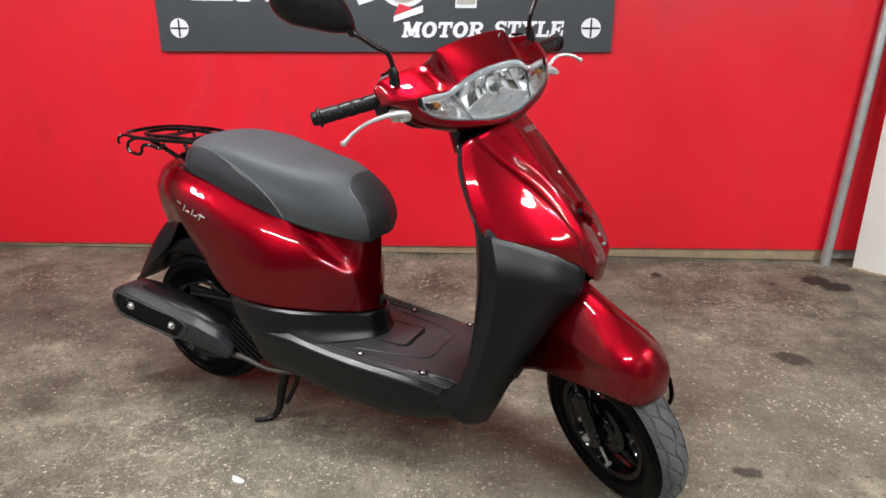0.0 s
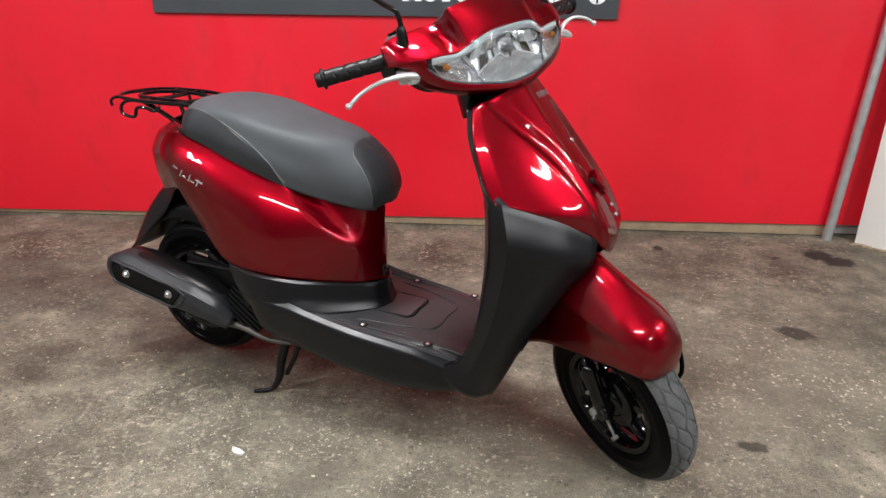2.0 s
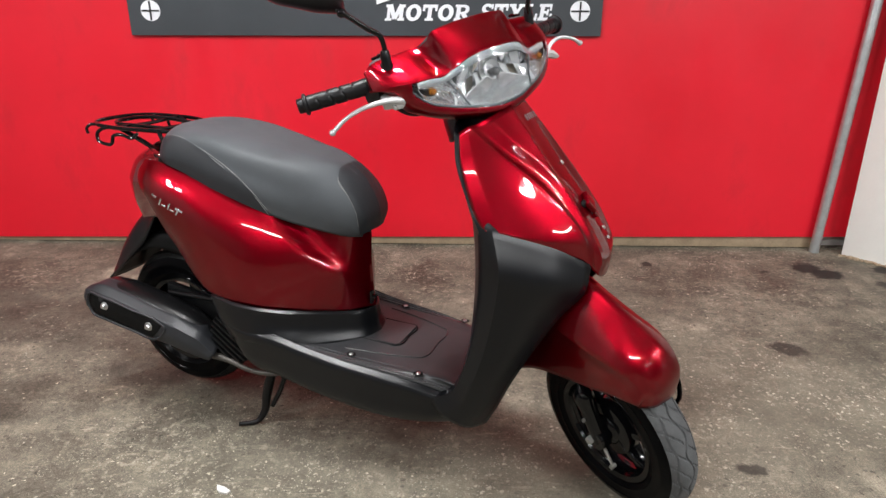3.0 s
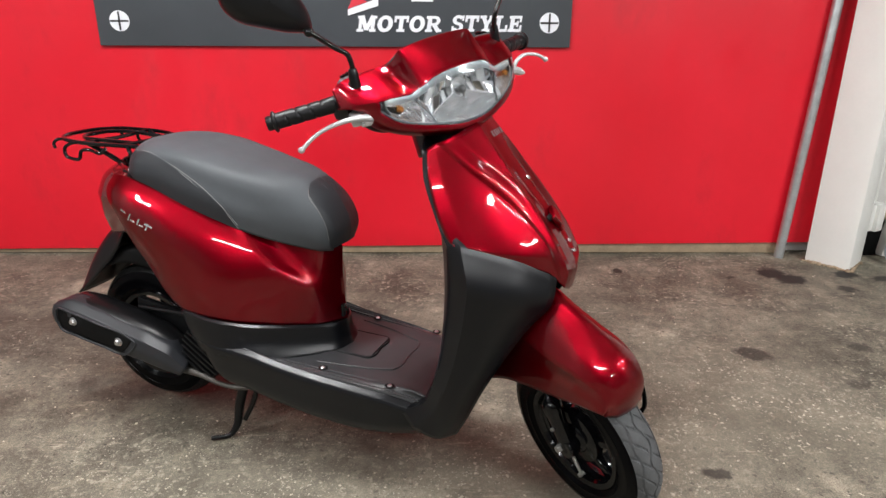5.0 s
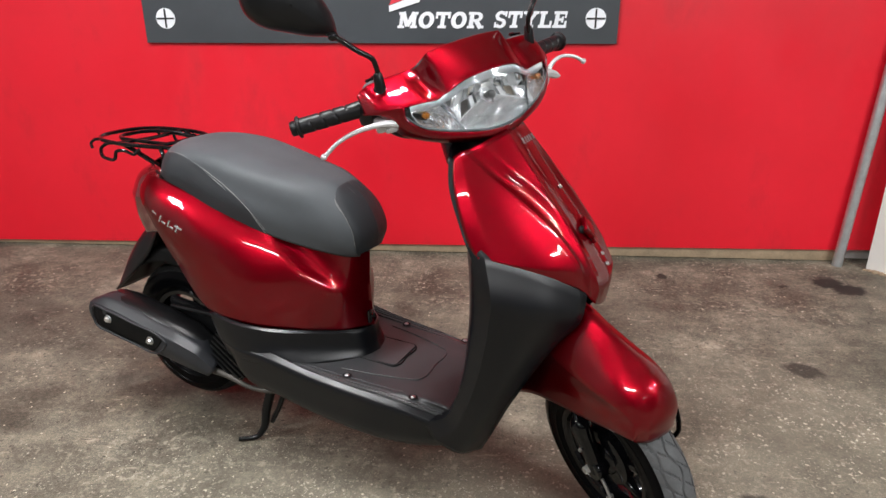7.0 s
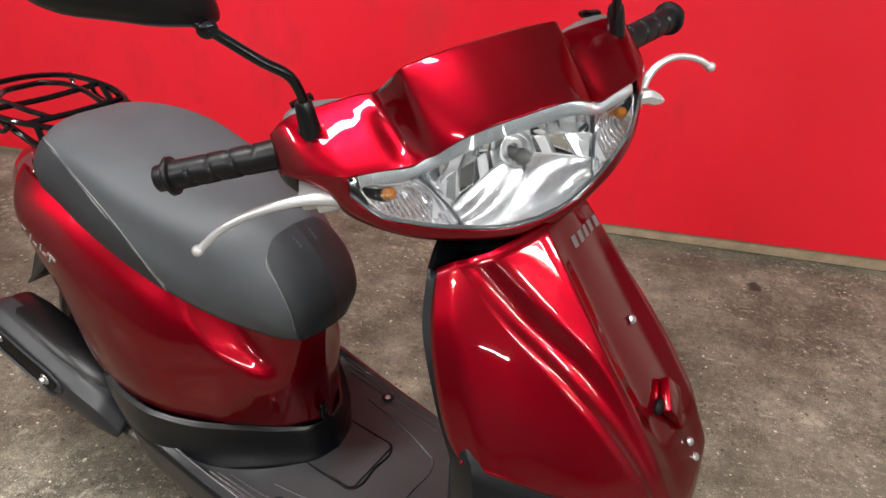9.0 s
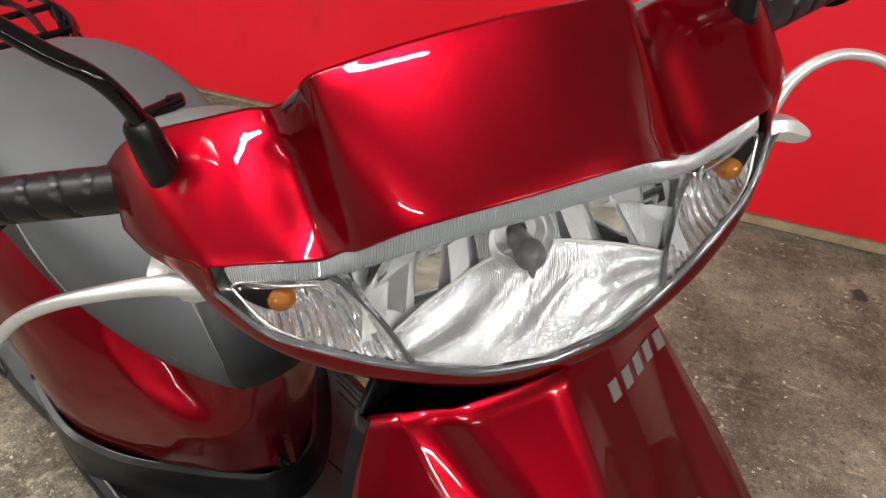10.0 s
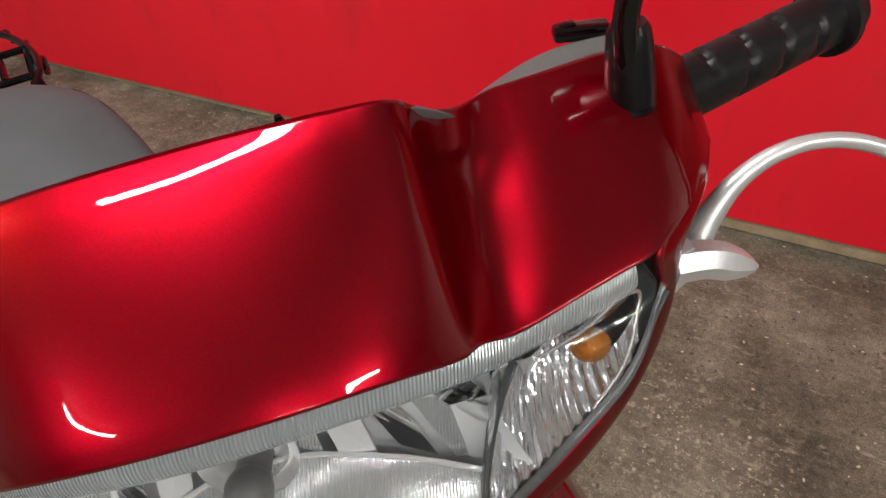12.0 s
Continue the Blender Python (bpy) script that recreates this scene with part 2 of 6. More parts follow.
M_PAINT = candy_paint()
M_WALL = wall_paint()
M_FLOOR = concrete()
M_BLACK = surface("black_moulded_plastic", (0.0024, 0.0028, 0.0040), 0.335, vary=0.10, grain=0.04, grain_scale=900, spec=0.37)
M_GREY = surface("grey_moulded_plastic", (0.075, 0.075, 0.076), 0.48, vary=0.08, grain=0.3, grain_scale=900)
M_DECK = surface("brown_black_deck_plastic", (0.0265, 0.0270, 0.0285), 0.36, spec=0.5, vary=0.18, grain=0.2, grain_scale=700)
M_RIB = surface("polished_deck_rib", (0.040, 0.040, 0.042), 0.20, spec=0.6, vary=0.2, scale=30)
M_VINYL = surface("grey_seat_vinyl", (0.055, 0.061, 0.067), 0.55, vary=0.08, grain=0.3, grain_scale=800, spec=0.35)
M_VINYL_DARK = surface("dark_seat_vinyl", (0.019, 0.021, 0.024), 0.50, vary=0.08, grain=0.3, grain_scale=800, spec=0.35)
M_THREAD = surface("grey_thread", (0.15, 0.15, 0.145), 0.8, vary=0.1)
# tread of the rear tyre, with the shadow it lies in put into the colour
M_TREAD_SHADED = surface("shaded_tread_rubber", (0.010, 0.010, 0.010), 0.6, vary=0.25, scale=22, spec=0.2)
M_RUBBER = surface("black_rubber", (0.0014, 0.0014, 0.0018), 0.20, vary=0.2, grain=0.03, spec=0.06)
M_GRIP = surface("dusty_grip_rubber", (0.006, 0.006, 0.007), 0.38, vary=0.3, scale=40, grain=0.15, spec=0.30)
M_TREAD = surface("dusty_tread_rubber", (0.082, 0.084, 0.086), 0.7, spec=0.2, vary=0.22, scale=22, grain=0.5)
M_GLOSS = surface("gloss_black_enamel", (0.0025, 0.0025, 0.003), 0.09, spec=0.30, vary=0.1, coat=0.15, rough_vary=0.05)
M_ENGINE = surface("sooty_black_metal", (0.004, 0.004, 0.0044), 0.34, metal=0.0, vary=0.3, scale=20, grain=0.2, spec=0.3)
M_ALLOY = surface("cast_alloy", (0.58, 0.59, 0.60), 0.36, metal=0.5, vary=0.08, grain=0.2)
M_STEEL = surface("bright_steel", (0.66, 0.67, 0.69), 0.32, metal=1.0, vary=0.1)
M_DULL = surface("dull_pipe_steel", (0.36, 0.35, 0.33), 0.42, metal=0.8, vary=0.25, scale=30)
M_SOOT = surface("stained_pipe_steel", (0.075, 0.068, 0.060), 0.5, metal=0.4, vary=0.35, scale=40)
M_HEAT = surface("black_heat_shield", (0.013, 0.014, 0.0165), 0.46, vary=0.15, grain=0.1, spec=0.45)
# near-black for gaps, wells and hollows, their shade put into the colour
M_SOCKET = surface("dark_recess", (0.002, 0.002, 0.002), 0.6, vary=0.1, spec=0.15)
M_CHROME = surface("plated_reflector", (0.95, 0.97, 0.98), 0.10, metal=0.55, grain=0.12, grain_scale=120, vary=0.03, rough_vary=0.02)
M_SATIN = surface("satin_plated_reflector", (0.94, 0.96, 0.97), 0.14, metal=0.55, grain=0.6, grain_scale=110, vary=0.03, rough_vary=0.05)
M_FLUTE_V = ribbed_chrome("fluted_reflector", "Y", 0.0013, 0.42, rough=0.12, color=(0.90, 0.93, 0.94), metal=0.84)
M_FLUTE_TOP = ribbed_chrome("fluted_lens_band", "Y", 0.0013, 0.7, color=(0.66, 0.70, 0.72), rough=0.24, metal=0.58)
M_CRINKLE = surface("crinkled_plated_reflector", (0.92, 0.94, 0.96), 0.06, metal=0.90, grain=0.35, grain_scale=70, vary=0.03, rough_vary=0.02)
M_SHADE = surface("dull_grey_bulb_shade", (0.10, 0.10, 0.10), 0.5, vary=0.15, scale=60)
M_LENS = clear_plastic("clear_lens")
M_RIMBAND = surface("smoked_lens_edge", (0.045, 0.05, 0.055), 0.12, metal=0.3, vary=0.1, coat=0.5)
M_FLANGE = surface("frosted_lens_flange", (0.09, 0.10, 0.105), 0.12, metal=0.45, vary=0.08, coat=0.6)
M_AMBER = surface("amber_bulb", (0.78, 0.25, 0.010), 0.05, vary=0.35, scale=60, coat=1.0)
M_AMBER.node_tree.nodes["Principled BSDF"].inputs["Transmission Weight"].default_value = 0.7
M_TAIL = surface("dark_red_tail_lens", (0.10, 0.004, 0.006), 0.12, vary=0.15, coat=1.0)
M_BADGE = surface("silver_badge", (0.66, 0.66, 0.67), 0.25, metal=0.9, vary=0.1)
M_LETTER = surface("pale_grey_transfer", (0.15, 0.125, 0.13), 0.35, vary=0.1)
M_WHITE = surface("white_gloss_paint", (0.80, 0.80, 0.76), 0.4, vary=0.03, scale=5, grain=0.15, grain_scale=90)
M_STAINED = surface("stained_cream_plastic", (0.46, 0.40, 0.28), 0.5, vary=0.25, scale=14)
M_CONDUIT = surface("off_white_plastic", (0.72, 0.72, 0.68), 0.4, vary=0.06)
M_GALV = surface("galvanised_steel", (0.50, 0.53, 0.54), 0.36, metal=0.75, vary=0.16, scale=25, grain=0.2)
M_PVC = surface("grey_pvc", (0.30, 0.33, 0.36), 0.4, vary=0.12)
M_TIMBER = surface("bare_timber", (0.30, 0.225, 0.145), 0.7, vary=0.3, scale=12, grain=0.6, grain_scale=150)
M_BOARD = surface("anthracite_sign_face", (0.055, 0.062, 0.070), 0.38, vary=0.10, scale=3)
M_SIGN_WHITE = surface("white_sign_vinyl", (0.78, 0.80, 0.84), 0.45, vary=0.05)
M_SIGN_GREY = surface("grey_sign_vinyl", (0.42, 0.41, 0.38), 0.45, vary=0.08)
M_SIGN_RED = surface("red_sign_vinyl", (0.62, 0.03, 0.05), 0.45, vary=0.06)
M_SIGN_BLACK = surface("black_sign_vinyl", (0.02, 0.02, 0.022), 0.45, vary=0.06)
M_PLASTER = surface("grey_white_plaster", (0.60, 0.59, 0.56), 0.8, vary=0.08, scale=3, grain=0.3, grain_scale=120)
M_DIM = surface("grey_wall_paint", (0.24, 0.24, 0.24), 0.7, vary=0.1, scale=3)
M_CEIL = surface("grey_ceiling_board", (0.60, 0.61, 0.62), 0.85, vary=0.06, scale=2)
M_MIRROR = surface("silvered_glass", (0.9, 0.9, 0.9), 0.02, metal=1.0, vary=0.01, rough_vary=0.0)
M_GLOW, _nt, _b = nodes_of("lit_tube")
_b.inputs["Emission Color"].default_value, _b.inputs["Emission Strength"].default_value = (0.97, 0.99, 1.0, 1), 48.0


# ---- shape tools ----
def spline(p, n, closed=False):
    """A smooth curve through the rows of p, n steps a stretch, with tangents weighed by the distances between them."""
    p = np.asarray(p, float)
    q = np.concatenate([p, p[:1]]) if closed else p
    d = np.linalg.norm(np.diff(q, axis=0), axis=1) + 1e-9
    v = np.diff(q, axis=0) / d[:, None]
    if closed:
        dm, vm = np.roll(d, 1), np.roll(v, 1, 0)
        m = (vm * d[:, None] + v * dm[:, None]) / (d + dm)[:, None]
        m = np.concatenate([m, m[:1]])
    else:
        m = np.concatenate([v[:1], (v[:-1] * d[1:, None] + v[1:] * d[:-1, None]) / (d[1:] + d[:-1])[:, None], v[-1:]])
    out = []
    for k in range(len(d)):
        for s in np.arange(n) / n:
            out.append((2 * s ** 3 - 3 * s * s + 1) * q[k] + (s ** 3 - 2 * s * s + s) * d[k] * m[k] + (3 * s * s - 2 * s ** 3) * q[k + 1] + (s ** 3 - s * s) * d[k] * m[k + 1])
    if not closed:
        out.append(p[-1])
    return np.array(out)


def broken(p, n, breaks=()):
    """The same, with a sharp corner at the numbered rows."""
    cuts = [0, *sorted(breaks), len(p) - 1]
    runs = [spline(p[a:b + 1], n) for a, b in zip(cuts, cuts[1:])]
    return np.concatenate([r if k == 0 else r[1:] for k, r in enumerate(runs)])


def lattice(g, wrap_u=False, wrap_v=False):
    """Vertices and quads of a grid of points."""
    g = np.asarray(g, float)
    r, c = g.shape[:2]
    faces = [(i * c + j, i * c + (j + 1) % c, (i + 1) % r * c + (j + 1) % c, (i + 1) % r * c + j)
             for i in range(r if wrap_u else r - 1) for j in range(c if wrap_v else c - 1)]
    return g.reshape(-1, 3), faces


def skin(rows, nu=6, nv=6, mirror=False, folds=(), bends=()):
    """A smooth sheet through rows of points; mirror: rows run from the midline outwards and are doubled across y = 0.
    folds: columns, bends: rows along which the sheet is creased."""
    a = np.asarray(rows, float)
    if mirror:
        a = np.concatenate([a[:, :0:-1] * (1, -1, 1), a], 1)
        c = len(rows[0]) - 1
        folds = [c + s * k for k in folds for s in ((-1, 1) if k else (1,))]
    a = broken(a.reshape(len(a), -1), nu, bends).reshape(-1, a.shape[1], 3)
    b = broken(a.transpose(1, 0, 2).reshape(a.shape[1], -1), nv, folds).reshape(-1, a.shape[0], 3)
    return lattice(b)


def tube(path, r, n=10, steps=6, closed=False):
    """A round bar along a path; r may be a list, one radius a point."""
    rr = np.full(len(path), r) if np.isscalar(r) else np.asarray(r, float)
    pts = spline(np.column_stack([path, rr]), steps, closed)
    c, rad = pts[:, :3], pts[:, 3]
    tan = np.gradient(c, axis=0) if not closed else np.roll(c, -1, 0) - np.roll(c, 1, 0)
    tan /= np.linalg.norm(tan, axis=1)[:, None] + 1e-12
    up = np.cross(tan[0], (0.13, 0.31, 0.94))
    up /= np.linalg.norm(up)
    rings = []
    for p, t, q in zip(c, tan, rad):
        up = up - t * (up @ t)
        up /= np.linalg.norm(up)
        side = np.cross(t, up)
        rings.append([p + q * (math.cos(2 * math.pi * k / n) * up + math.sin(2 * math.pi * k / n) * side) for k in range(n)])
    v, f = lattice(rings, wrap_u=closed, wrap_v=True)
    if not closed:
        f += [tuple(range(n - 1, -1, -1)), tuple(len(v) - n + k for k in range(n))]
    return v, f


def lathe(profile, n=48, centre=(0, 0, 0), axis=(0, 1, 0), bump=None):
    """Turn a profile of (radius, along) round an axis through centre."""
    ax = np.asarray(axis, float) / np.linalg.norm(axis)
    u = np.cross(ax, (0, 0, 1.0)) if abs(ax[2]) < 0.9 else np.cross(ax, (1.0, 0, 0))
    u /= np.linalg.norm(u)
    w = np.cross(u, ax)
    rows = []
    for k in range(n):
        a = 2 * math.pi * k / n
        d = math.cos(a) * u + math.sin(a) * w
        rows.append([np.asarray(centre) + (r + (bump(a, h) if bump else 0)) * d + h * ax for r, h in profile])
    return lattice(rows, wrap_u=True)


def block(centre, size, bevel=0.0, turn=(0, 0, 0)):
    bm = bmesh.new()
    bmesh.ops.create_cube(bm, size=1, matrix=Matrix.Diagonal((*size, 1)))
    if bevel:
        bmesh.ops.bevel(bm, geom=bm.edges[:], offset=bevel, segments=2, affect="EDGES", profile=0.6)
    m = pose(*centre, *turn)
    v = np.array([m @ x.co for x in bm.verts])
    f = [tuple(x.index for x in y.verts) for y in bm.faces]
    bm.free()
    return v, f


def prism(outline, y0, y1, axis="y"):
    """A flat outline of (a, b) pairs given thickness along an axis."""
    n = len(outline)
    put = {"y": lambda a, b, h: (a, h, b), "z": lambda a, b, h: (a, b, h), "x": lambda a, b, h: (h, a, b)}[axis]
    v = np.array([put(a, b, h) for h in (y0, y1) for a, b in outline])
    f = [tuple(range(n)), tuple(range(2 * n - 1, n - 1, -1))] + [(i, (i + 1) % n, n + (i + 1) % n, n + i) for i in range(n)]
    return v, f


def ball(centre, radii, n=16):
    prof = [(math.sin(math.pi * k / n) * 1.0, -math.cos(math.pi * k / n)) for k in range(n + 1)]
    v, f = lathe(prof, 2 * n)
    return v * np.asarray(radii) + np.asarray(centre), f


def merge(*pieces):
    vs, fs, n = [], [], 0
    for v, f in pieces:
        vs.append(np.asarray(v, float))
        fs += [tuple(i + n for i in q) for q in f]
        n += len(v)
    return np.concatenate(vs), fs


def flip_y(piece):
    v, f = piece
    return np.asarray(v) * (1, -1, 1), [q[::-1] for q in f]


def part(name, piece, material, parent=None, label="", thick=0.0, sharp=38, flip=False):
    """Link vertices and faces as one mesh object under a thing or a part."""
    v, f = piece
    me = bpy.data.meshes.new(name)
    me.from_pydata([tuple(p) for p in v], [], f)
    bm = bmesh.new()
    bm.from_mesh(me)
    bmesh.ops.remove_doubles(bm, verts=bm.verts, dist=1e-6)
    bmesh.ops.recalc_face_normals(bm, faces=bm.faces)
    mid = sum((x.co for x in bm.verts), Vector()) / len(bm.verts)
    if (sum(q.normal.dot(q.calc_center_median() - mid) * q.calc_area() for q in bm.faces) < 0) != flip:
        bmesh.ops.reverse_faces(bm, faces=bm.faces)
    bm.to_mesh(me)
    bm.free()
    me.shade_smooth()
    me.set_sharp_from_angle(angle=radians(sharp))
    me.materials.append(material)
    ob = new(name, me)
    if parent:
        ob.parent = parent
    if thick:
        so = ob.modifiers.new("thickness", "SOLIDIFY")
        so.thickness, so.offset = thick, -1
    if label:
        tagged(ob, label)
    return ob


def thing(name, label, category, at=None, group="", kind=""):
    ob = new(name)
    if at is not None:
        ob.matrix_world = at
    return tagged(ob, label, category, group, kind)


def structure(name, piece, material, label, category, **kw):
    return tagged(part(name, piece, material, None, **kw), label, category, "", "structure")


# ---- the room ----
WALL_Y, WEST, EAST, SOUTH = 3.25, -4.2, 5.4, -8.0
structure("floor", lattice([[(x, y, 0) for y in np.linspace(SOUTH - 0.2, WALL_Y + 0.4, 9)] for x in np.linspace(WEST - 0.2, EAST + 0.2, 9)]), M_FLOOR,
          "worn grey-brown workshop concrete with oil spots, pale grit and darkened patches", "floor", thick=0.0, flip=False)
structure("ceiling", block(((EAST + WEST) / 2, (SOUTH + WALL_Y) / 2, CEILING + 0.05), (EAST - WEST + 0.4, WALL_Y - SOUTH + 0.4, 0.1)), M_CEIL, "plain pale grey ceiling board of the workshop", "ceiling")
structure("wall_south", block(((EAST + WEST) / 2, SOUTH - 0.05, CEILING / 2), (EAST - WEST + 0.2, 0.1, CEILING)), M_DIM, "plain grey wall of the workshop", "wall")
structure("wall_west", block((WEST - 0.05, (SOUTH + WALL_Y) / 2, CEILING / 2), (0.1, WALL_Y - SOUTH, CEILING)), M_DIM, "plain grey wall of the workshop", "wall")
structure("wall_east", block((EAST + 0.05, (SOUTH + WALL_Y) / 2, CEILING / 2), (0.1, WALL_Y - SOUTH, CEILING)), M_DIM, "plain grey wall of the workshop", "wall")
# red boarded wall: sheets over a recessed timber sole plate
structure("wall_north", block(((EAST + WEST) / 2, WALL_Y + 0.12, CEILING / 2), (EAST - WEST + 0.2, 0.12, CEILING)), M_PLASTER, "rough backing wall behind the red boards", "wall")
structure("wall_board", prism([(-4.19, 0.006), (1.93, 0.064), (1.93, CEILING - 0.005), (-4.19, CEILING - 0.005)], WALL_Y, WALL_Y + 0.012), M_WALL, "bright red painted wall board with faint smudges", "wall board")
structure("sole_plate", block((-1.19, WALL_Y + 0.035, 0.0375), (5.98, 0.045, 0.067), 0.003), M_TIMBER, "bare dusty timber batten along the wall's foot", "batten")
structure("wall_board_grey", block((3.695, WALL_Y + 0.03, CEILING / 2), (3.38, 0.012, CEILING - 0.02)), M_PLASTER, "plain grey-white wall beyond the column", "wall board")


# ---- the scooter: x ahead, y to its left, z up ----
scooter = thing("motor_scooter", "metallic dark red motor scooter with grey seat on its centre stand", "scooter", pose(-0.558, 1.937, 0, 0, 0, -21.75))
RAKE, STEER, PIVOT = radians(24.0), radians(-37.5), Vector((0.698, 0, 0.929))
TURNED = Matrix.Translation(PIVOT) @ Matrix.Rotation(STEER, 4, Vector((-math.sin(RAKE), 0, math.cos(RAKE)))) @ Matrix.Translation(-PIVOT)


def turned(piece):
    """What turns with the handlebar."""
    v, f = piece
    r, t = np.array(TURNED.to_3x3()), np.array(TURNED.translation)
    return np.asarray(v) @ r.T + t, f


# -- wheels
def wheel(name, centre, place, label, tread=M_TREAD, worn="dusty grey tread with zigzag grooves"):
    c = np.array(centre)
    R, W = 0.207, 0.043

    def groove(a, h):
        """Slanted and zigzag grooves cut into the crown."""
        k = a * 15 / (2 * math.pi) * 2
        lean = (k + h / W * 1.3) % 1.0
        cut = 0.0
        if abs(h) < W * 0.92 and lean < 0.10 and abs(h) > W * 0.12:
            cut = 0.0035
        zig = 0.006 * math.sin(a * 15)
        if abs(h - zig) < 0.0016 or abs(abs(h) - 0.027 - 0.4 * zig) < 0.0014:
            cut = 0.0035
        return -cut

    crown = [(R - 0.040 * (1 - math.cos(s)), W * math.sin(s) / math.sin(1.35)) for s in np.linspace(-1.02, 1.02, 51)]
    wall = [(0.128, 0.030), (0.134, 0.037), (0.141, 0.0410), (0.1425, 0.0428), (0.1445, 0.0428), (0.146, 0.0422), (0.156, 0.0440), (0.1635, 0.0440), (0.1645, 0.0450), (0.167, 0.0448), (0.168, 0.0436), (0.177, 0.0418), (crown[-1][0], crown[-1][1])]
    wheel_ob = part(name, place(merge(
        lathe([(0.112, -0.026), (0.116, -0.034), (0.128, -0.037), (0.131, -0.033), (0.126, -0.026), (0.118, -0.018), (0.113, 0), (0.118, 0.018), (0.126, 0.026), (0.131, 0.033), (0.128, 0.037), (0.116, 0.034), (0.112, 0.026)], 72, c),
        lathe([(0.0, -0.045), (0.020, -0.045), (0.024, -0.040), (0.034, -0.036), (0.040, -0.028), (0.040, 0.028), (0.034, 0.036), (0.0, 0.04)], 40, c))), M_GLOSS, scooter, label)
    part("tyre", place(merge(lathe(wall, 90, c), flip_y_about(lathe(wall, 90, c), c[1]))), M_RUBBER, wheel_ob, "shiny black tyre sidewall")
    part("tread", place(lathe(crown, 360, c, bump=groove)), tread, wheel_ob, worn)
    for k in range(6):
        a = 2 * math.pi * (k + 0.3) / 6
        ca, sa = math.cos(a), math.sin(a)
        rows = []
        for r, w, d in ((0.034, 0.017, 0.026), (0.06, 0.012, 0.022), (0.09, 0.011, 0.016), (0.114, 0.021, 0.014)):
            ring = []
            for s in np.arange(12) / 12 * 2 * math.pi:
                q, h = w * np.sign(math.cos(s)) * abs(math.cos(s)) ** 0.6, d * np.sign(math.sin(s)) * abs(math.sin(s)) ** 0.6
                ring.append((c[0] + r * ca - q * sa, c[1] + h, c[2] + r * sa + q * ca))
            rows.append(ring)
        part("spoke", place(lattice(rows, wrap_v=True)), M_GLOSS, wheel_ob)
    part("brake_drum", place(lathe([(0.0, -0.030), (0.06, -0.030), (0.066, -0.026), (0.068, 0.0), (0.060, 0.02), (0.0, 0.02)], 48, c)), M_GLOSS, wheel_ob)
    part("axle_nut", place(lathe([(0.0, -0.084), (0.008, -0.084), (0.0095, -0.081), (0.0095, -0.072), (0.0, -0.072)], 6, c)), M_DULL, wheel_ob, "dull steel axle nut")
    va = 2.2
    part("valve", place(tube([c + (0.112 * math.cos(va), -0.01, 0.112 * math.sin(va)), c + (0.090 * math.cos(va), -0.03, 0.090 * math.sin(va))], 0.004)), M_STEEL, wheel_ob, "bright valve stem")
    return wheel_ob


def flip_y_about(piece, y):
    v, f = piece
    return np.asarray(v) * (1, -1, 1) + (0, 2 * y, 0), [q[::-1] for q in f]


def as_is(piece):
    return piece


FRONT, REAR = (1.060, 0, 0.2055), (-0.175, 0, 0.226)
front_wheel = wheel("front_wheel", FRONT, turned, "gloss black cast front wheel with worn tyre")
rear_wheel = wheel("rear_wheel", REAR, as_is, "gloss black cast rear wheel", M_TREAD_SHADED, "tread with zigzag grooves, blackened by shadow put into its colour")

# -- front fork, turned with the bar
for side in (-1, 1):
    low = np.array((FRONT[0] + 0.010, side * 0.058, FRONT[2]))
    up = low + 0.235 * np.array((-math.sin(RAKE), 0, math.cos(RAKE)))
    fork = part("fork_leg", turned(tube([low - 0.03 * (up - low), low + 0.3 * (up - low), low + 0.5 * (up - low), low + 0.52 * (up - low), up], [0.017, 0.019, 0.018, 0.013, 0.013], 16)), M_GLOSS, scooter, "black telescopic fork leg")
    part("fork_foot", turned(lathe([(0, -0.014), (0.022, -0.014), (0.024, -0.01), (0.024, 0.01), (0.022, 0.014), (0, 0.014)], 20, low)), M_GLOSS, fork)
    part("clamp_bolt", turned(lathe([(0, -0.003), (0.004, -0.003), (0.005, 0.0), (0.004, 0.003), (0, 0.003)], 6, low + 0.24 * (up - low) + (0, side * 0.022, 0))), M_DULL, fork, "clamp bolt")
part("brake_cable", turned(tube([(1.10, 0.075, 0.22), (1.165, 0.080, 0.30), (1.160, 0.078, 0.36), (1.10, 0.07, 0.44)], 0.005)), M_RUBBER, scooter, "black brake cable beside the front wheel")
part("brake_arm", turned(merge(tube([(1.075, -0.052, 0.175), (1.092, -0.055, 0.160), (1.104, -0.056, 0.142)], [0.004, 0.0036, 0.0032]), lathe([(0, -0.007), (0.005, -0.007), (0.005, 0.007), (0, 0.007)], 12, (1.104, -0.056, 0.142)))), M_DULL, scooter, "dull alloy brake arm")

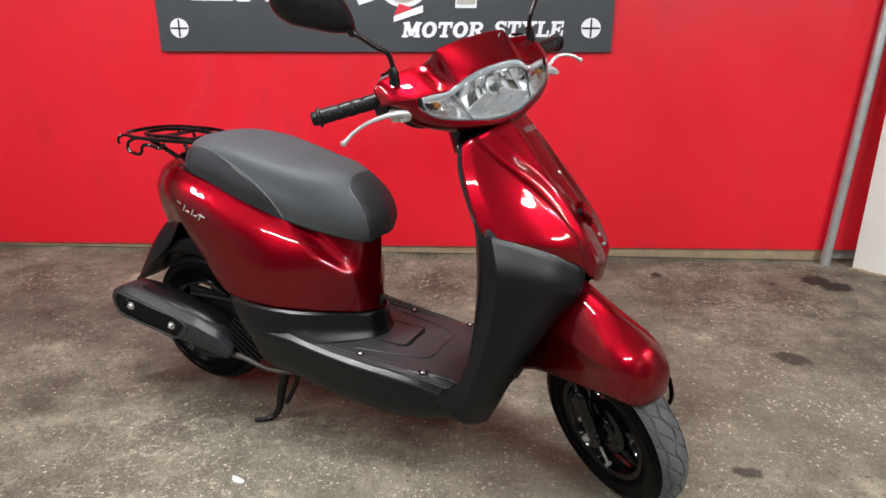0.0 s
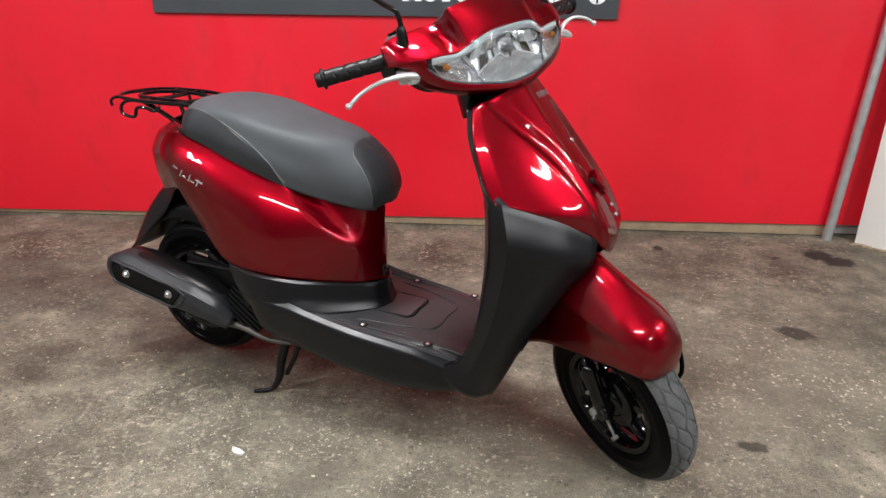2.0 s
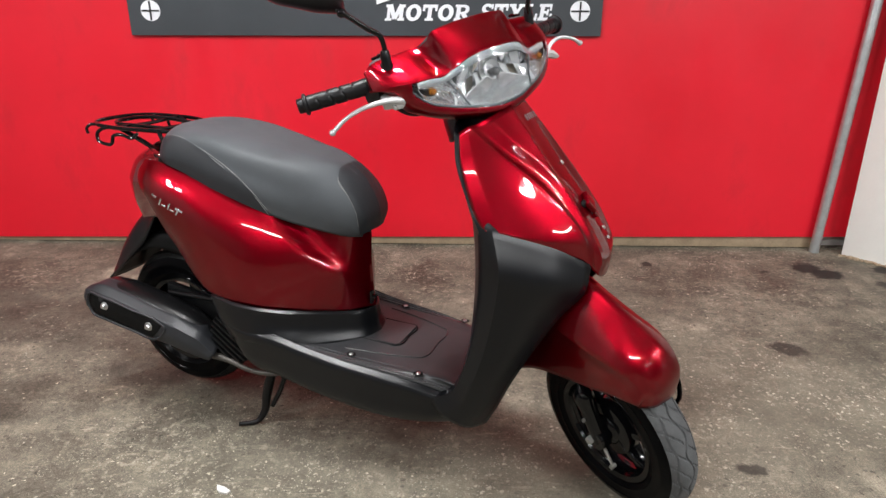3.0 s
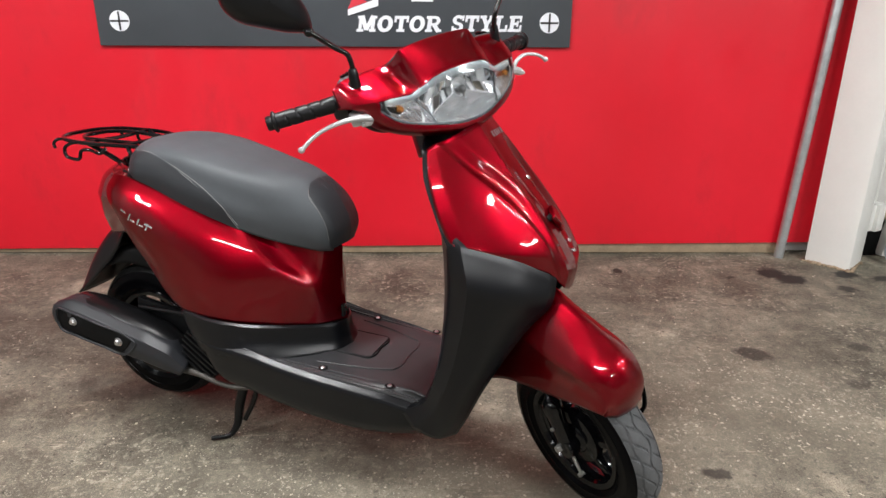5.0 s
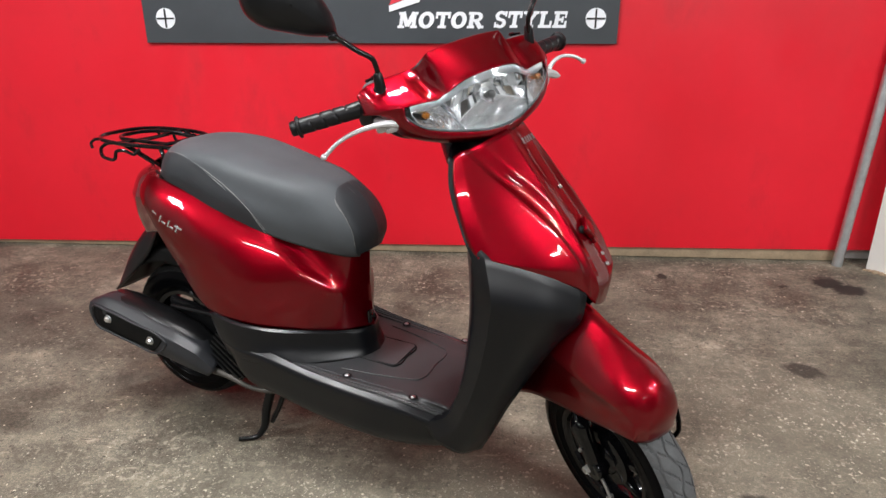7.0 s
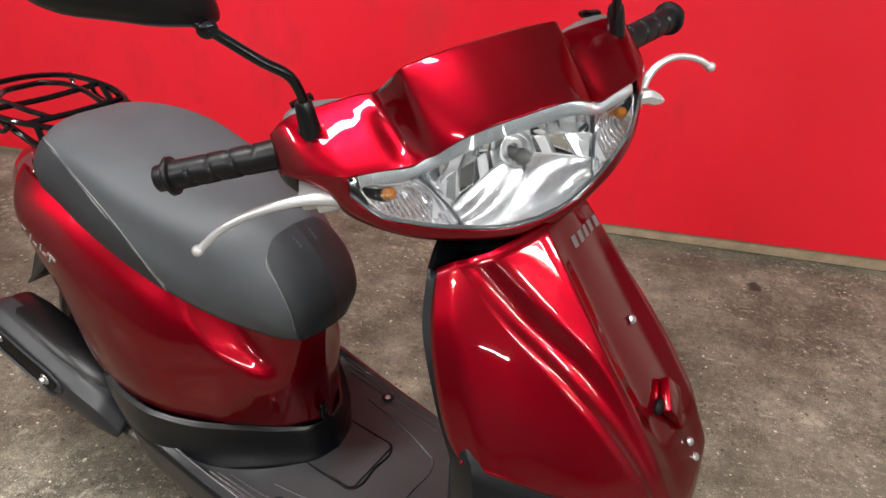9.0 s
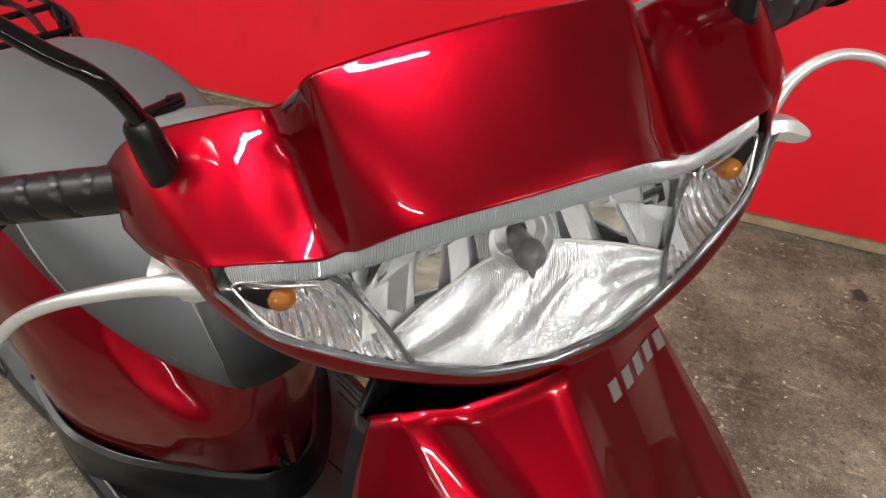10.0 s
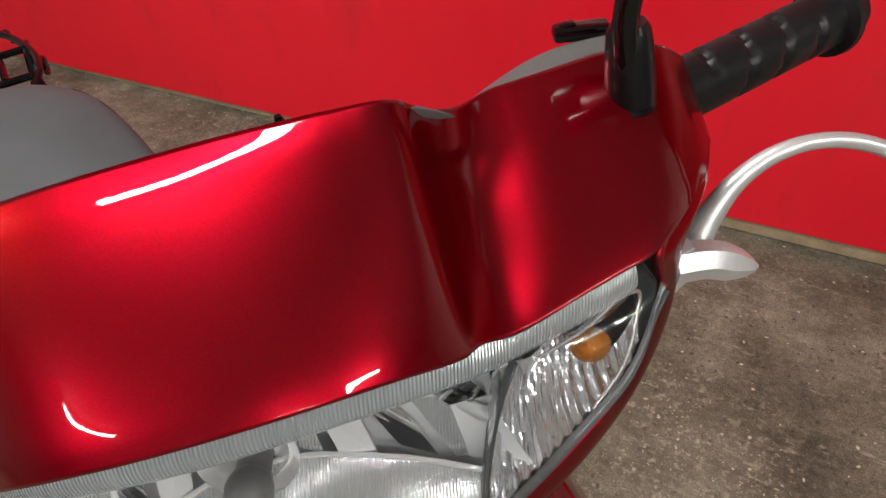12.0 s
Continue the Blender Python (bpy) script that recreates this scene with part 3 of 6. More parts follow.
# -- front fender
FENDER_FIRST = [
    [(0.862, 0, 0.570), (0.858, -0.039, 0.534), (0.85, -0.063, 0.490), (0.838, -0.066, 0.415), (0.822, -0.071, 0.33), (0.806, -0.072, 0.243)],
    [(0.950, 0, 0.576), (0.944, -0.044, 0.535), (0.932, -0.071, 0.480), (0.916, -0.0715, 0.420), (0.9, -0.074, 0.362), (0.884, -0.074, 0.295)],
    [(1.027, 0, 0.554), (1.020, -0.044, 0.516), (1.006, -0.073, 0.466), (0.998, -0.072, 0.424), (0.99, -0.075, 0.386), (0.984, -0.076, 0.338)],
    [(1.089, 0, 0.533), (1.082, -0.044, 0.502), (1.068, -0.073, 0.461), (1.068, -0.071, 0.430), (1.068, -0.074, 0.402), (1.069, -0.075, 0.365)],
    [(1.144, 0, 0.505), (1.137, -0.044, 0.486), (1.122, -0.070, 0.458), (1.123, -0.068, 0.436), (1.124, -0.071, 0.41), (1.126, -0.071, 0.382)],
]
FENDER_SECOND = [
    [(1.186, 0, 0.48), (1.179, -0.0397, 0.463), (1.163, -0.0607, 0.4467), (1.163, -0.062, 0.424), (1.162, -0.065, 0.405), (1.16, -0.065, 0.386)],
    [(1.206, 0, 0.436), (1.2, -0.0353, 0.427), (1.186, -0.0533, 0.4193), (1.184, -0.056, 0.405), (1.181, -0.058, 0.393), (1.178, -0.058, 0.384)],
    [(1.2, 0, 0.374), (1.196, -0.03, 0.374), (1.184, -0.047, 0.375), (1.181, -0.05, 0.376), (1.179, -0.052, 0.376), (1.177, -0.053, 0.377)],
]
FENDER = FENDER_FIRST + FENDER_SECOND
part("front_fender", turned(skin(FENDER, 6, 5, True, folds=(2,))), M_PAINT, scooter, "dark red front fender over the wheel", thick=0.004, sharp=50)

# -- red front cover
APRON_FIRST = [
    [(0.7930, 0.0000, 0.8920), (0.7910, -0.0320, 0.8910), (0.7900, -0.0500, 0.8890), (0.7534, -0.0950, 0.8643), (0.7376, -0.1032, 0.8560), (0.7251, -0.1137, 0.8518), (0.7235, -0.1138, 0.8509), (0.7220, -0.1140, 0.8500), (0.7080, -0.1200, 0.8400)],
    [(0.8360, 0.0000, 0.8300), (0.8340, -0.0340, 0.8300), (0.8380, -0.0560, 0.8320), (0.8195, -0.0884, 0.8189), (0.7977, -0.1003, 0.8076), (0.7863, -0.1187, 0.8087), (0.7675, -0.1300, 0.8043), (0.7460, -0.1410, 0.8000), (0.7220, -0.1480, 0.7930)],
    [(0.8820, 0.0000, 0.7680), (0.8800, -0.0360, 0.7680), (0.8860, -0.0620, 0.7720), (0.8835, -0.0730, 0.7699), (0.8651, -0.0888, 0.7586), (0.8558, -0.1114, 0.7603), (0.8203, -0.1359, 0.7525), (0.7740, -0.1600, 0.7460), (0.7440, -0.1680, 0.7380)],
]
APRON_SECOND = [
    [(0.9340, 0.0000, 0.7020), (0.9320, -0.0380, 0.7020), (0.9380, -0.0660, 0.7050), (0.9362, -0.0720, 0.7026), (0.9279, -0.0840, 0.6962), (0.9250, -0.1001, 0.6981), (0.8782, -0.1374, 0.6924), (0.8030, -0.1740, 0.6940), (0.7680, -0.1800, 0.6900)],
    [(0.9790, 0.0000, 0.6400), (0.9760, -0.0400, 0.6400), (0.9780, -0.0680, 0.6430), (0.9757, -0.0740, 0.6417), (0.9701, -0.0827, 0.6397), (0.9672, -0.0934, 0.6420), (0.9120, -0.1370, 0.6475), (0.8170, -0.1800, 0.6680), (0.7860, -0.1840, 0.6700)],
]
APRON_THIRD = [
    [(1.0050, 0.0000, 0.5880), (1.0020, -0.0400, 0.5900), (0.9980, -0.0660, 0.5970), (0.9829, -0.0743, 0.6047), (0.9774, -0.0837, 0.6102), (0.9676, -0.0963, 0.6209), (0.9079, -0.1390, 0.6407), (0.8194, -0.1809, 0.6658), (0.7944, -0.1843, 0.6695)],
    [(1.0000, 0.0000, 0.5450), (0.9970, -0.0380, 0.5500), (0.9930, -0.0640, 0.5620), (0.9876, -0.0740, 0.5733), (0.9820, -0.0840, 0.5850), (0.9666, -0.0980, 0.6025), (0.9032, -0.1400, 0.6340), (0.8200, -0.1810, 0.6630), (0.8000, -0.1840, 0.6680)],
]
APRON = APRON_FIRST + APRON_SECOND + APRON_THIRD
apron = part("front_cover", skin(APRON, 6, 5, True, folds=(1, 2, 3, 5, 7)), M_PAINT, scooter, "dark red front cover with a raised centre panel", thick=0.004, sharp=50)
# emblem seat left empty, its shade set in as near-black lumps, plug and screws
part("emblem_hole_shade", merge(ball((0.942, -0.010, 0.692), (0.006, 0.012, 0.009)), ball((0.958, 0.010, 0.668), (0.005, 0.011, 0.006))), M_SOCKET, apron, "near-black lumps with the shade of the empty emblem recess")
part("emblem_mount", merge(block((0.950, 0.010, 0.692), (0.012, 0.044, 0.030), 0.003, (24, -38, 8)), block((0.966, 0.010, 0.668), (0.008, 0.018, 0.010), 0.002, (0, -38, 0))), M_PAINT, apron, "red emblem mount")
for x, y, z in ((0.884, 0.022, 0.768), (0.982, 0.016, 0.640), (0.993, 0.02, 0.618)):
    part("cover_screw", lathe([(0, 0.004), (0.004, 0.003), (0.0055, 0), (0, -0.002)], 12, (x, y, z), (0.75, 0, 0.65)), M_STEEL, apron, "small bright screw")
def on_apron(i, y):
    """A point of the front cover's channel: i along its rows."""
    a = np.array(APRON)
    row = spline(a.reshape(len(a), -1), 40).reshape(-1, a.shape[1], 3)[int(round(i * 40))]
    return np.array([np.interp(abs(y), -row[:, 1], row[:, 0]), y, np.interp(abs(y), -row[:, 1], row[:, 2])])


for k in range(5):
    y = 0.0455 - 0.0148 * k
    lift = np.array((0.0009, 0, 0.0006))
    quad = [on_apron(i, y + d) for i, d in ((0.40, -0.0042), (0.40, 0.0042), (0.58, 0.0042), (0.58, -0.0042))]
    box8 = np.array([q + lift for q in quad] + [q - 2 * lift for q in quad])
    part("letter_bar", (box8, [(0, 1, 2, 3), (7, 6, 5, 4), (0, 4, 5, 1), (1, 5, 6, 2), (2, 6, 7, 3), (3, 7, 4, 0)]), M_LETTER, apron, "pale plain letter block of a worn maker's mark")

# -- black leg shield with its inner side
SHIELD_FIRST = [
    [(0.680, 0, 0.862), (0.686, -0.085, 0.852), (0.700, -0.124, 0.840), (0.718, -0.120, 0.836), (0.752, -0.085, 0.845), (0.785, 0, 0.872)],
    [(0.704, 0, 0.780), (0.706, -0.105, 0.778), (0.716, -0.153, 0.782), (0.742, -0.144, 0.775), (0.815, -0.095, 0.785), (0.850, 0, 0.800)],
    [(0.720, 0, 0.715), (0.722, -0.115, 0.714), (0.748, -0.172, 0.714), (0.776, -0.164, 0.710), (0.855, -0.110, 0.715), (0.895, 0, 0.730)],
    [(0.735, 0, 0.666), (0.740, -0.120, 0.663), (0.777, -0.183, 0.661), (0.806, -0.188, 0.668), (0.908, -0.143, 0.630), (0.982, -0.092, 0.586)],
    [(0.742, 0, 0.604), (0.746, -0.120, 0.602), (0.779, -0.184, 0.600), (0.829, -0.2105, 0.594), (0.918, -0.1635, 0.563), (0.976, -0.108, 0.536)],
]
SHIELD_SECOND = [
    [(0.744, 0, 0.548), (0.748, -0.120, 0.545), (0.777, -0.178, 0.545), (0.824, -0.2065, 0.540), (0.893, -0.170, 0.516), (0.941, -0.115, 0.490)],
    [(0.742, 0, 0.444), (0.744, -0.120, 0.442), (0.766, -0.174, 0.440), (0.803, -0.193, 0.434), (0.850, -0.170, 0.420), (0.888, -0.116, 0.402)],
    [(0.730, 0, 0.345), (0.730, -0.118, 0.342), (0.741, -0.168, 0.338), (0.772, -0.184, 0.330), (0.806, -0.168, 0.318), (0.838, -0.118, 0.306)],
    [(0.706, 0, 0.280), (0.704, -0.115, 0.276), (0.708, -0.160, 0.270), (0.738, -0.174, 0.255), (0.774, -0.162, 0.238), (0.802, -0.116, 0.226)],
    [(0.640, 0, 0.250), (0.642, -0.115, 0.250), (0.655, -0.160, 0.246), (0.690, -0.170, 0.212), (0.744, -0.158, 0.188), (0.778, -0.110, 0.178)],
]
SHIELD = SHIELD_FIRST + SHIELD_SECOND
shield = part("leg_shield", skin(SHIELD, 6, 5, True, folds=(2, 3), bends=(3,)), M_BLACK, scooter, "black moulded leg shield with a slanted shoulder", thick=0.004, sharp=45)
# under-cover sheet, near-black to hold the shade of the hollow
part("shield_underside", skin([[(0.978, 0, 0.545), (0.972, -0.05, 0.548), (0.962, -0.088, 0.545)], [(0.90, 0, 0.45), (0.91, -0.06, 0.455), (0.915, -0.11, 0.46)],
                               [(0.82, 0, 0.30), (0.825, -0.06, 0.30), (0.83, -0.115, 0.30)], [(0.765, 0, 0.185), (0.768, -0.06, 0.183), (0.772, -0.108, 0.182)]], 5, 5, True), M_SOCKET, shield, "near-black sheet behind the front wheel with the shade of the hollow in its colour", thick=0.003)

# -- foot deck with its side skirts
DECK_X = (0.112, 0.135, 0.16, 0.264, 0.35, 0.45, 0.55, 0.62, 0.684, 0.74)
DECK_W = (0.186, 0.192, 0.196, 0.199, 0.196, 0.190, 0.182, 0.173, 0.160, 0.150)
DECK_Z = (0.350, 0.349, 0.345, 0.334, 0.316, 0.299, 0.287, 0.276, 0.257, 0.235)
TOP_Z = (0.322, 0.320, 0.318, 0.312, 0.306, 0.301, 0.296, 0.291, 0.284, 0.270)
LOW_Z = (0.325, 0.272, 0.232, 0.205, 0.184, 0.166, 0.156, 0.158, 0.166, 0.178)


def deck_at(x):
    return tuple(float(np.interp(x, DECK_X, q)) for q in (DECK_W, DECK_Z, TOP_Z, LOW_Z))


rows = []
for x, w, ez, tz, lz in zip(DECK_X, DECK_W, DECK_Z, TOP_Z, LOW_Z):
    rows.append([(x, 0, tz), (x, -0.07, tz), (x, -0.10, tz - 0.001), (x, -0.135, tz - 0.001), (x, -(w - 0.024), (tz + ez) / 2), (x, -(w - 0.016), ez)])
deck = part("foot_deck", skin(rows, 5, 4, True), M_DECK, scooter, "scuffed brown-black ribbed foot deck", thick=0.004, sharp=50)
rows = []
for x, w, ez, tz, lz in zip(DECK_X, DECK_W, DECK_Z, TOP_Z, LOW_Z):
    rows.append([(x, -(w - 0.017), ez + 0.0005), (x, -(w - 0.003), ez - 0.0085), (x, -w, ez - 0.016), (x, -(w - 0.004), ez * 0.6 + lz * 0.4), (x, -(w - 0.014), lz + 0.022), (x, -(w - 0.036), lz), (x, -(w - 0.075), lz - 0.004), (x, -0.05, lz - 0.004)])
skirt_r = skin(rows, 5, 5, folds=(1, 2))
for p in (skirt_r, flip_y(skirt_r)):
    part("side_skirt", p, M_BLACK, scooter, "black side skirt under the foot deck", thick=0.003)
for off in (0.018, 0.024, 0.031, 0.042):
    for sgn in (-1, 1):
        path = [(x, sgn * (deck_at(x)[0] - off), deck_at(x)[2] + (deck_at(x)[1] - deck_at(x)[2]) * max(0.0, 1 - off / 0.055) * 0.9) for x in np.linspace(0.285 + off * 1.6, 0.70, 9)]
        part("deck_rib", tube(path, 0.0021, 8, 3), M_RIB, deck)
lid = [(0.405, -0.056), (0.520, -0.056), (0.528, -0.050), (0.528, 0.050), (0.520, 0.056), (0.405, 0.056)]
part("battery_lid", prism(lid, 0.290, 0.3015, "z"), M_DECK, deck, "battery lid set in the deck")
part("lid_gap", tube([(0.39, -0.059, 0.3015), (0.50, -0.059, 0.299), (0.524, -0.057, 0.2985), (0.5315, -0.048, 0.298), (0.5315, 0, 0.298), (0.5315, 0.048, 0.298), (0.524, 0.057, 0.2985), (0.50, 0.059, 0.299), (0.39, 0.059, 0.3015)], 0.0022, 6, 4), M_SOCKET, deck, "dark gap round the battery lid")
part("tread_outline", tube([(0.42, -0.122, 0.3015), (0.50, -0.108, 0.2985), (0.585, -0.084, 0.294), (0.600, -0.078, 0.2935), (0.608, -0.066, 0.293), (0.608, 0, 0.293), (0.608, 0.066, 0.293), (0.600, 0.078, 0.2935), (0.585, 0.084, 0.294), (0.50, 0.108, 0.2985), (0.42, 0.122, 0.3015)], 0.0018, 6, 4), M_DECK, deck)
for x in (0.450, 0.625):
    for y in (-0.146, 0.146):
        z = deck_at(x)[2] + 0.002
        # flat near-black disc, the well's shade given as colour
        part("screw_well_shade", lathe([(0.0, 0.0), (0.0080, 0.0), (0.0100, 0.0012), (0.0115, 0.0)], 20, (x, y, z), (0, 0, 1)), M_SOCKET, deck, "near-black disc with the shade of a screw well")
        part("deck_screw", lathe([(0, 0.0032), (0.004, 0.0028), (0.0056, 0.0014), (0.0058, 0.0)], 14, (x, y, z), (0, 0, 1)), M_STEEL, deck, "bright deck screw")

# -- black lower cover under the red body
LOWER = [
    [(0.075, -0.174, 0.408), (0.14, -0.183, 0.4), (0.21, -0.181, 0.396), (0.28, -0.153, 0.388), (0.335, -0.113, 0.38), (0.392, -0.067, 0.372), (0.425, -0.036, 0.368), (0.438, 0, 0.366)],
    [(0.076, -0.1825, 0.404), (0.14, -0.1917, 0.396), (0.21, -0.1897, 0.392), (0.282, -0.1613, 0.383), (0.338, -0.1207, 0.375), (0.395, -0.073, 0.366), (0.427, -0.0405, 0.362), (0.44, 0, 0.36)],
    [(0.098, -0.1845, 0.35), (0.15, -0.1946, 0.35), (0.22, -0.1915, 0.348), (0.29, -0.1632, 0.34), (0.346, -0.1219, 0.333), (0.402, -0.0746, 0.326), (0.433, -0.0403, 0.321), (0.446, 0, 0.319)],
    [(0.125, -0.183, 0.3), (0.17, -0.194, 0.305), (0.24, -0.197, 0.306), (0.302, -0.176, 0.3045), (0.358, -0.134, 0.303), (0.411, -0.084, 0.3015), (0.441, -0.046, 0.3), (0.454, 0, 0.299)],
]
low_r = skin(LOWER, 5, 5, bends=(1,))
part("lower_cover", merge(low_r, flip_y(low_r)), M_BLACK, scooter, "black moulded cover below the red body", thick=0.003)

# -- red rear body
BODY_FIRST = [
    [(-0.222, 0, 0.705), (-0.185, -0.088, 0.708), (-0.11, -0.122, 0.716), (0, -0.131, 0.694), (0.1, -0.133, 0.66), (0.165, -0.129, 0.636), (0.236, -0.117, 0.612), (0.3, -0.080, 0.594), (0.385, -0.058, 0.574), (0.435, 0, 0.56)],
    [(-0.232, 0, 0.676), (-0.196, -0.098, 0.68), (-0.115, -0.145, 0.69), (0, -0.156, 0.665), (0.1, -0.156, 0.63), (0.178, -0.148, 0.604), (0.260, -0.1215, 0.584), (0.316, -0.082, 0.566), (0.388, -0.059, 0.552), (0.434, 0, 0.54)],
    [(-0.232, 0, 0.642), (-0.194, -0.104, 0.646), (-0.115, -0.160, 0.652), (0, -0.174, 0.624), (0.1, -0.1765, 0.586), (0.190, -0.164, 0.561), (0.298, -0.1240, 0.549), (0.346, -0.088, 0.526), (0.396, -0.060, 0.510), (0.432, 0, 0.502)],
]
BODY_SECOND = [
    [(-0.21, 0, 0.602), (-0.172, -0.097, 0.606), (-0.112, -0.154, 0.612), (-0.005, -0.1765, 0.582), (0.09, -0.1835, 0.534), (0.200, -0.173, 0.516), (0.332, -0.1200, 0.510), (0.372, -0.098, 0.488), (0.404, -0.063, 0.468), (0.433, 0, 0.456)],
    [(-0.185, 0, 0.575), (-0.152, -0.088, 0.576), (-0.108, -0.143, 0.578), (-0.02, -0.17, 0.535), (0.08, -0.184, 0.464), (0.200, -0.180, 0.446), (0.332, -0.1240, 0.436), (0.364, -0.100, 0.426), (0.400, -0.065, 0.416), (0.436, 0, 0.41)],
    [(-0.16, 0, 0.556), (-0.135, -0.08, 0.556), (-0.104, -0.134, 0.556), (-0.035, -0.16, 0.508), (0.068, -0.178, 0.411), (0.2, -0.179, 0.397), (0.324, -0.124, 0.382), (0.352, -0.102, 0.378), (0.395, -0.067, 0.372), (0.44, 0, 0.367)],
]
BODY = BODY_FIRST + BODY_SECOND
body_r = skin(BODY, 8, 6, folds=(6,))
body = part("rear_body", merge(body_r, flip_y(body_r)), M_PAINT, scooter, "dark red rear body cowl", thick=0.004, sharp=50)
fine_body = body_r[0]


def raised(outline, out=0.0012):
    """A thin plate that lies on the right flank; outline of (x, z) pairs."""
    y = [fine_body[np.argmin((fine_body[:, 0] - a) ** 2 + (fine_body[:, 2] - b) ** 2 + 1e-3 * (fine_body[:, 1] > -0.05)), 1] for a, b in outline]
    n = len(outline)
    v = np.array([(a, q - out, b) for (a, b), q in zip(outline, y)] + [(a, q + 0.003, b) for (a, b), q in zip(outline, y)])
    return v, [tuple(range(n)), tuple(range(2 * n - 1, n - 1, -1))] + [(m, (m + 1) % n, n + (m + 1) % n, n + m) for m in range(n)]


for k in range(4):
    x, z = -0.084 + 0.0275 * k, 0.636 - 0.0092 * k
    stroke = [(x - 0.006, z - 0.0085), (x - 0.001, z - 0.0085), (x + 0.009, z + 0.0085), (x + 0.004, z + 0.0085)]
    cross = [(x - 0.005, z + 0.0055), (x + 0.018, z - 0.0015), (x + 0.020, z + 0.0025), (x - 0.003, z + 0.0095)] if k in (0, 3) else [(x + 0.004, z - 0.0085), (x + 0.016, z - 0.0125), (x + 0.018, z - 0.0085), (x + 0.006, z - 0.0045)]
    part("badge_bar", merge(raised(stroke), raised(cross, 0.0014)), M_BADGE, body, "raised silver bar of a model badge")
part("seat_catch", ball((0.001, -0.128, 0.694), (0.006, 0.004, 0.004), 6), M_STEEL, body, "small bright rubber catch")
part("luggage_hook", merge(block((0.440, -0.020, 0.398), (0.008, 0.014, 0.034), 0.003), tube([(0.443, -0.020, 0.404), (0.451, -0.020, 0.400), (0.453, -0.020, 0.410)], 0.003)), M_GLOSS, body, "small black luggage hook")
part("tail_lamp", skin([[(-0.200, 0, 0.738), (-0.165, -0.07, 0.738), (-0.100, -0.108, 0.732)], [(-0.245, 0, 0.705), (-0.215, -0.085, 0.703), (-0.100, -0.130, 0.700)], [(-0.262, 0, 0.660), (-0.236, -0.095, 0.656), (-0.100, -0.148, 0.664)], [(-0.252, 0, 0.605), (-0.228, -0.095, 0.602), (-0.100, -0.146, 0.622)], [(-0.235, 0, 0.545), (-0.212, -0.090, 0.545), (-0.100, -0.132, 0.572)]], 5, 5, True, bends=(2,)), M_TAIL, scooter, "smoked dark tail lamp cover", thick=0.004)
# near-black strip that paints the shade between saddle and body
part("seat_gap_shade", skin([[(-0.185, 0, 0.722), (-0.165, -0.07, 0.724), (-0.12, -0.108, 0.726), (0.0, -0.124, 0.706), (0.10, -0.126, 0.672), (0.20, -0.118, 0.635), (0.29, -0.086, 0.610), (0.38, -0.054, 0.586), (0.428, 0, 0.572)],
                        [(-0.20, 0, 0.70), (-0.17, -0.078, 0.702), (-0.115, -0.115, 0.708), (0.0, -0.126, 0.688), (0.10, -0.128, 0.653), (0.20, -0.120, 0.618), (0.285, -0.09, 0.594), (0.38, -0.056, 0.570), (0.43, 0, 0.556)]], 3, 5), M_SOCKET, scooter, "near-black strip below the seat with the shade of the gap in its colour", thick=0.003)

# -- seat
SEAT_FIRST = [
    [(-0.128, 0, 0.735), (-0.126, -0.05, 0.735), (-0.118, -0.08, 0.732), (-0.108, -0.098, 0.728), (-0.1, -0.106, 0.722), (-0.09, -0.105, 0.716)],
    [(-0.122, 0, 0.772), (-0.117, -0.058, 0.768), (-0.105, -0.09, 0.757), (-0.092, -0.112, 0.741), (-0.086, -0.122, 0.726), (-0.08, -0.12, 0.715)],
    [(-0.09, 0, 0.794), (-0.083, -0.065, 0.791), (-0.07, -0.1, 0.779), (-0.062, -0.124, 0.758), (-0.058, -0.134, 0.734), (-0.055, -0.134, 0.712)],
    [(-0.02, 0, 0.805), (-0.015, -0.075, 0.801), (-0.008, -0.113, 0.787), (-0.004, -0.132, 0.762), (0, -0.141, 0.731), (0, -0.14, 0.698)],
    [(0.07, 0, 0.797), (0.07, -0.08, 0.793), (0.072, -0.124, 0.779), (0.075, -0.138, 0.743), (0.08, -0.146, 0.709), (0.08, -0.144, 0.670)],
]
SEAT_SECOND = [
    [(0.16, 0, 0.779), (0.16, -0.08, 0.775), (0.162, -0.126, 0.755), (0.165, -0.138, 0.714), (0.17, -0.144, 0.681), (0.17, -0.14, 0.640)],
    [(0.25, 0, 0.758), (0.25, -0.074, 0.754), (0.25, -0.116, 0.733), (0.252, -0.128, 0.687), (0.255, -0.132, 0.653), (0.255, -0.126, 0.610)],
    [(0.33, 0, 0.743), (0.33, -0.064, 0.737), (0.328, -0.101, 0.712), (0.328, -0.113, 0.665), (0.328, -0.114, 0.629), (0.325, -0.107, 0.590)],
    [(0.385, 0, 0.724), (0.382, -0.052, 0.715), (0.38, -0.083, 0.687), (0.378, -0.097, 0.649), (0.376, -0.097, 0.614), (0.37, -0.088, 0.577)],
    [(0.421, 0, 0.697), (0.417, -0.044, 0.688), (0.416, -0.072, 0.669), (0.412, -0.085, 0.633), (0.408, -0.085, 0.601), (0.4, -0.072, 0.568)],
]
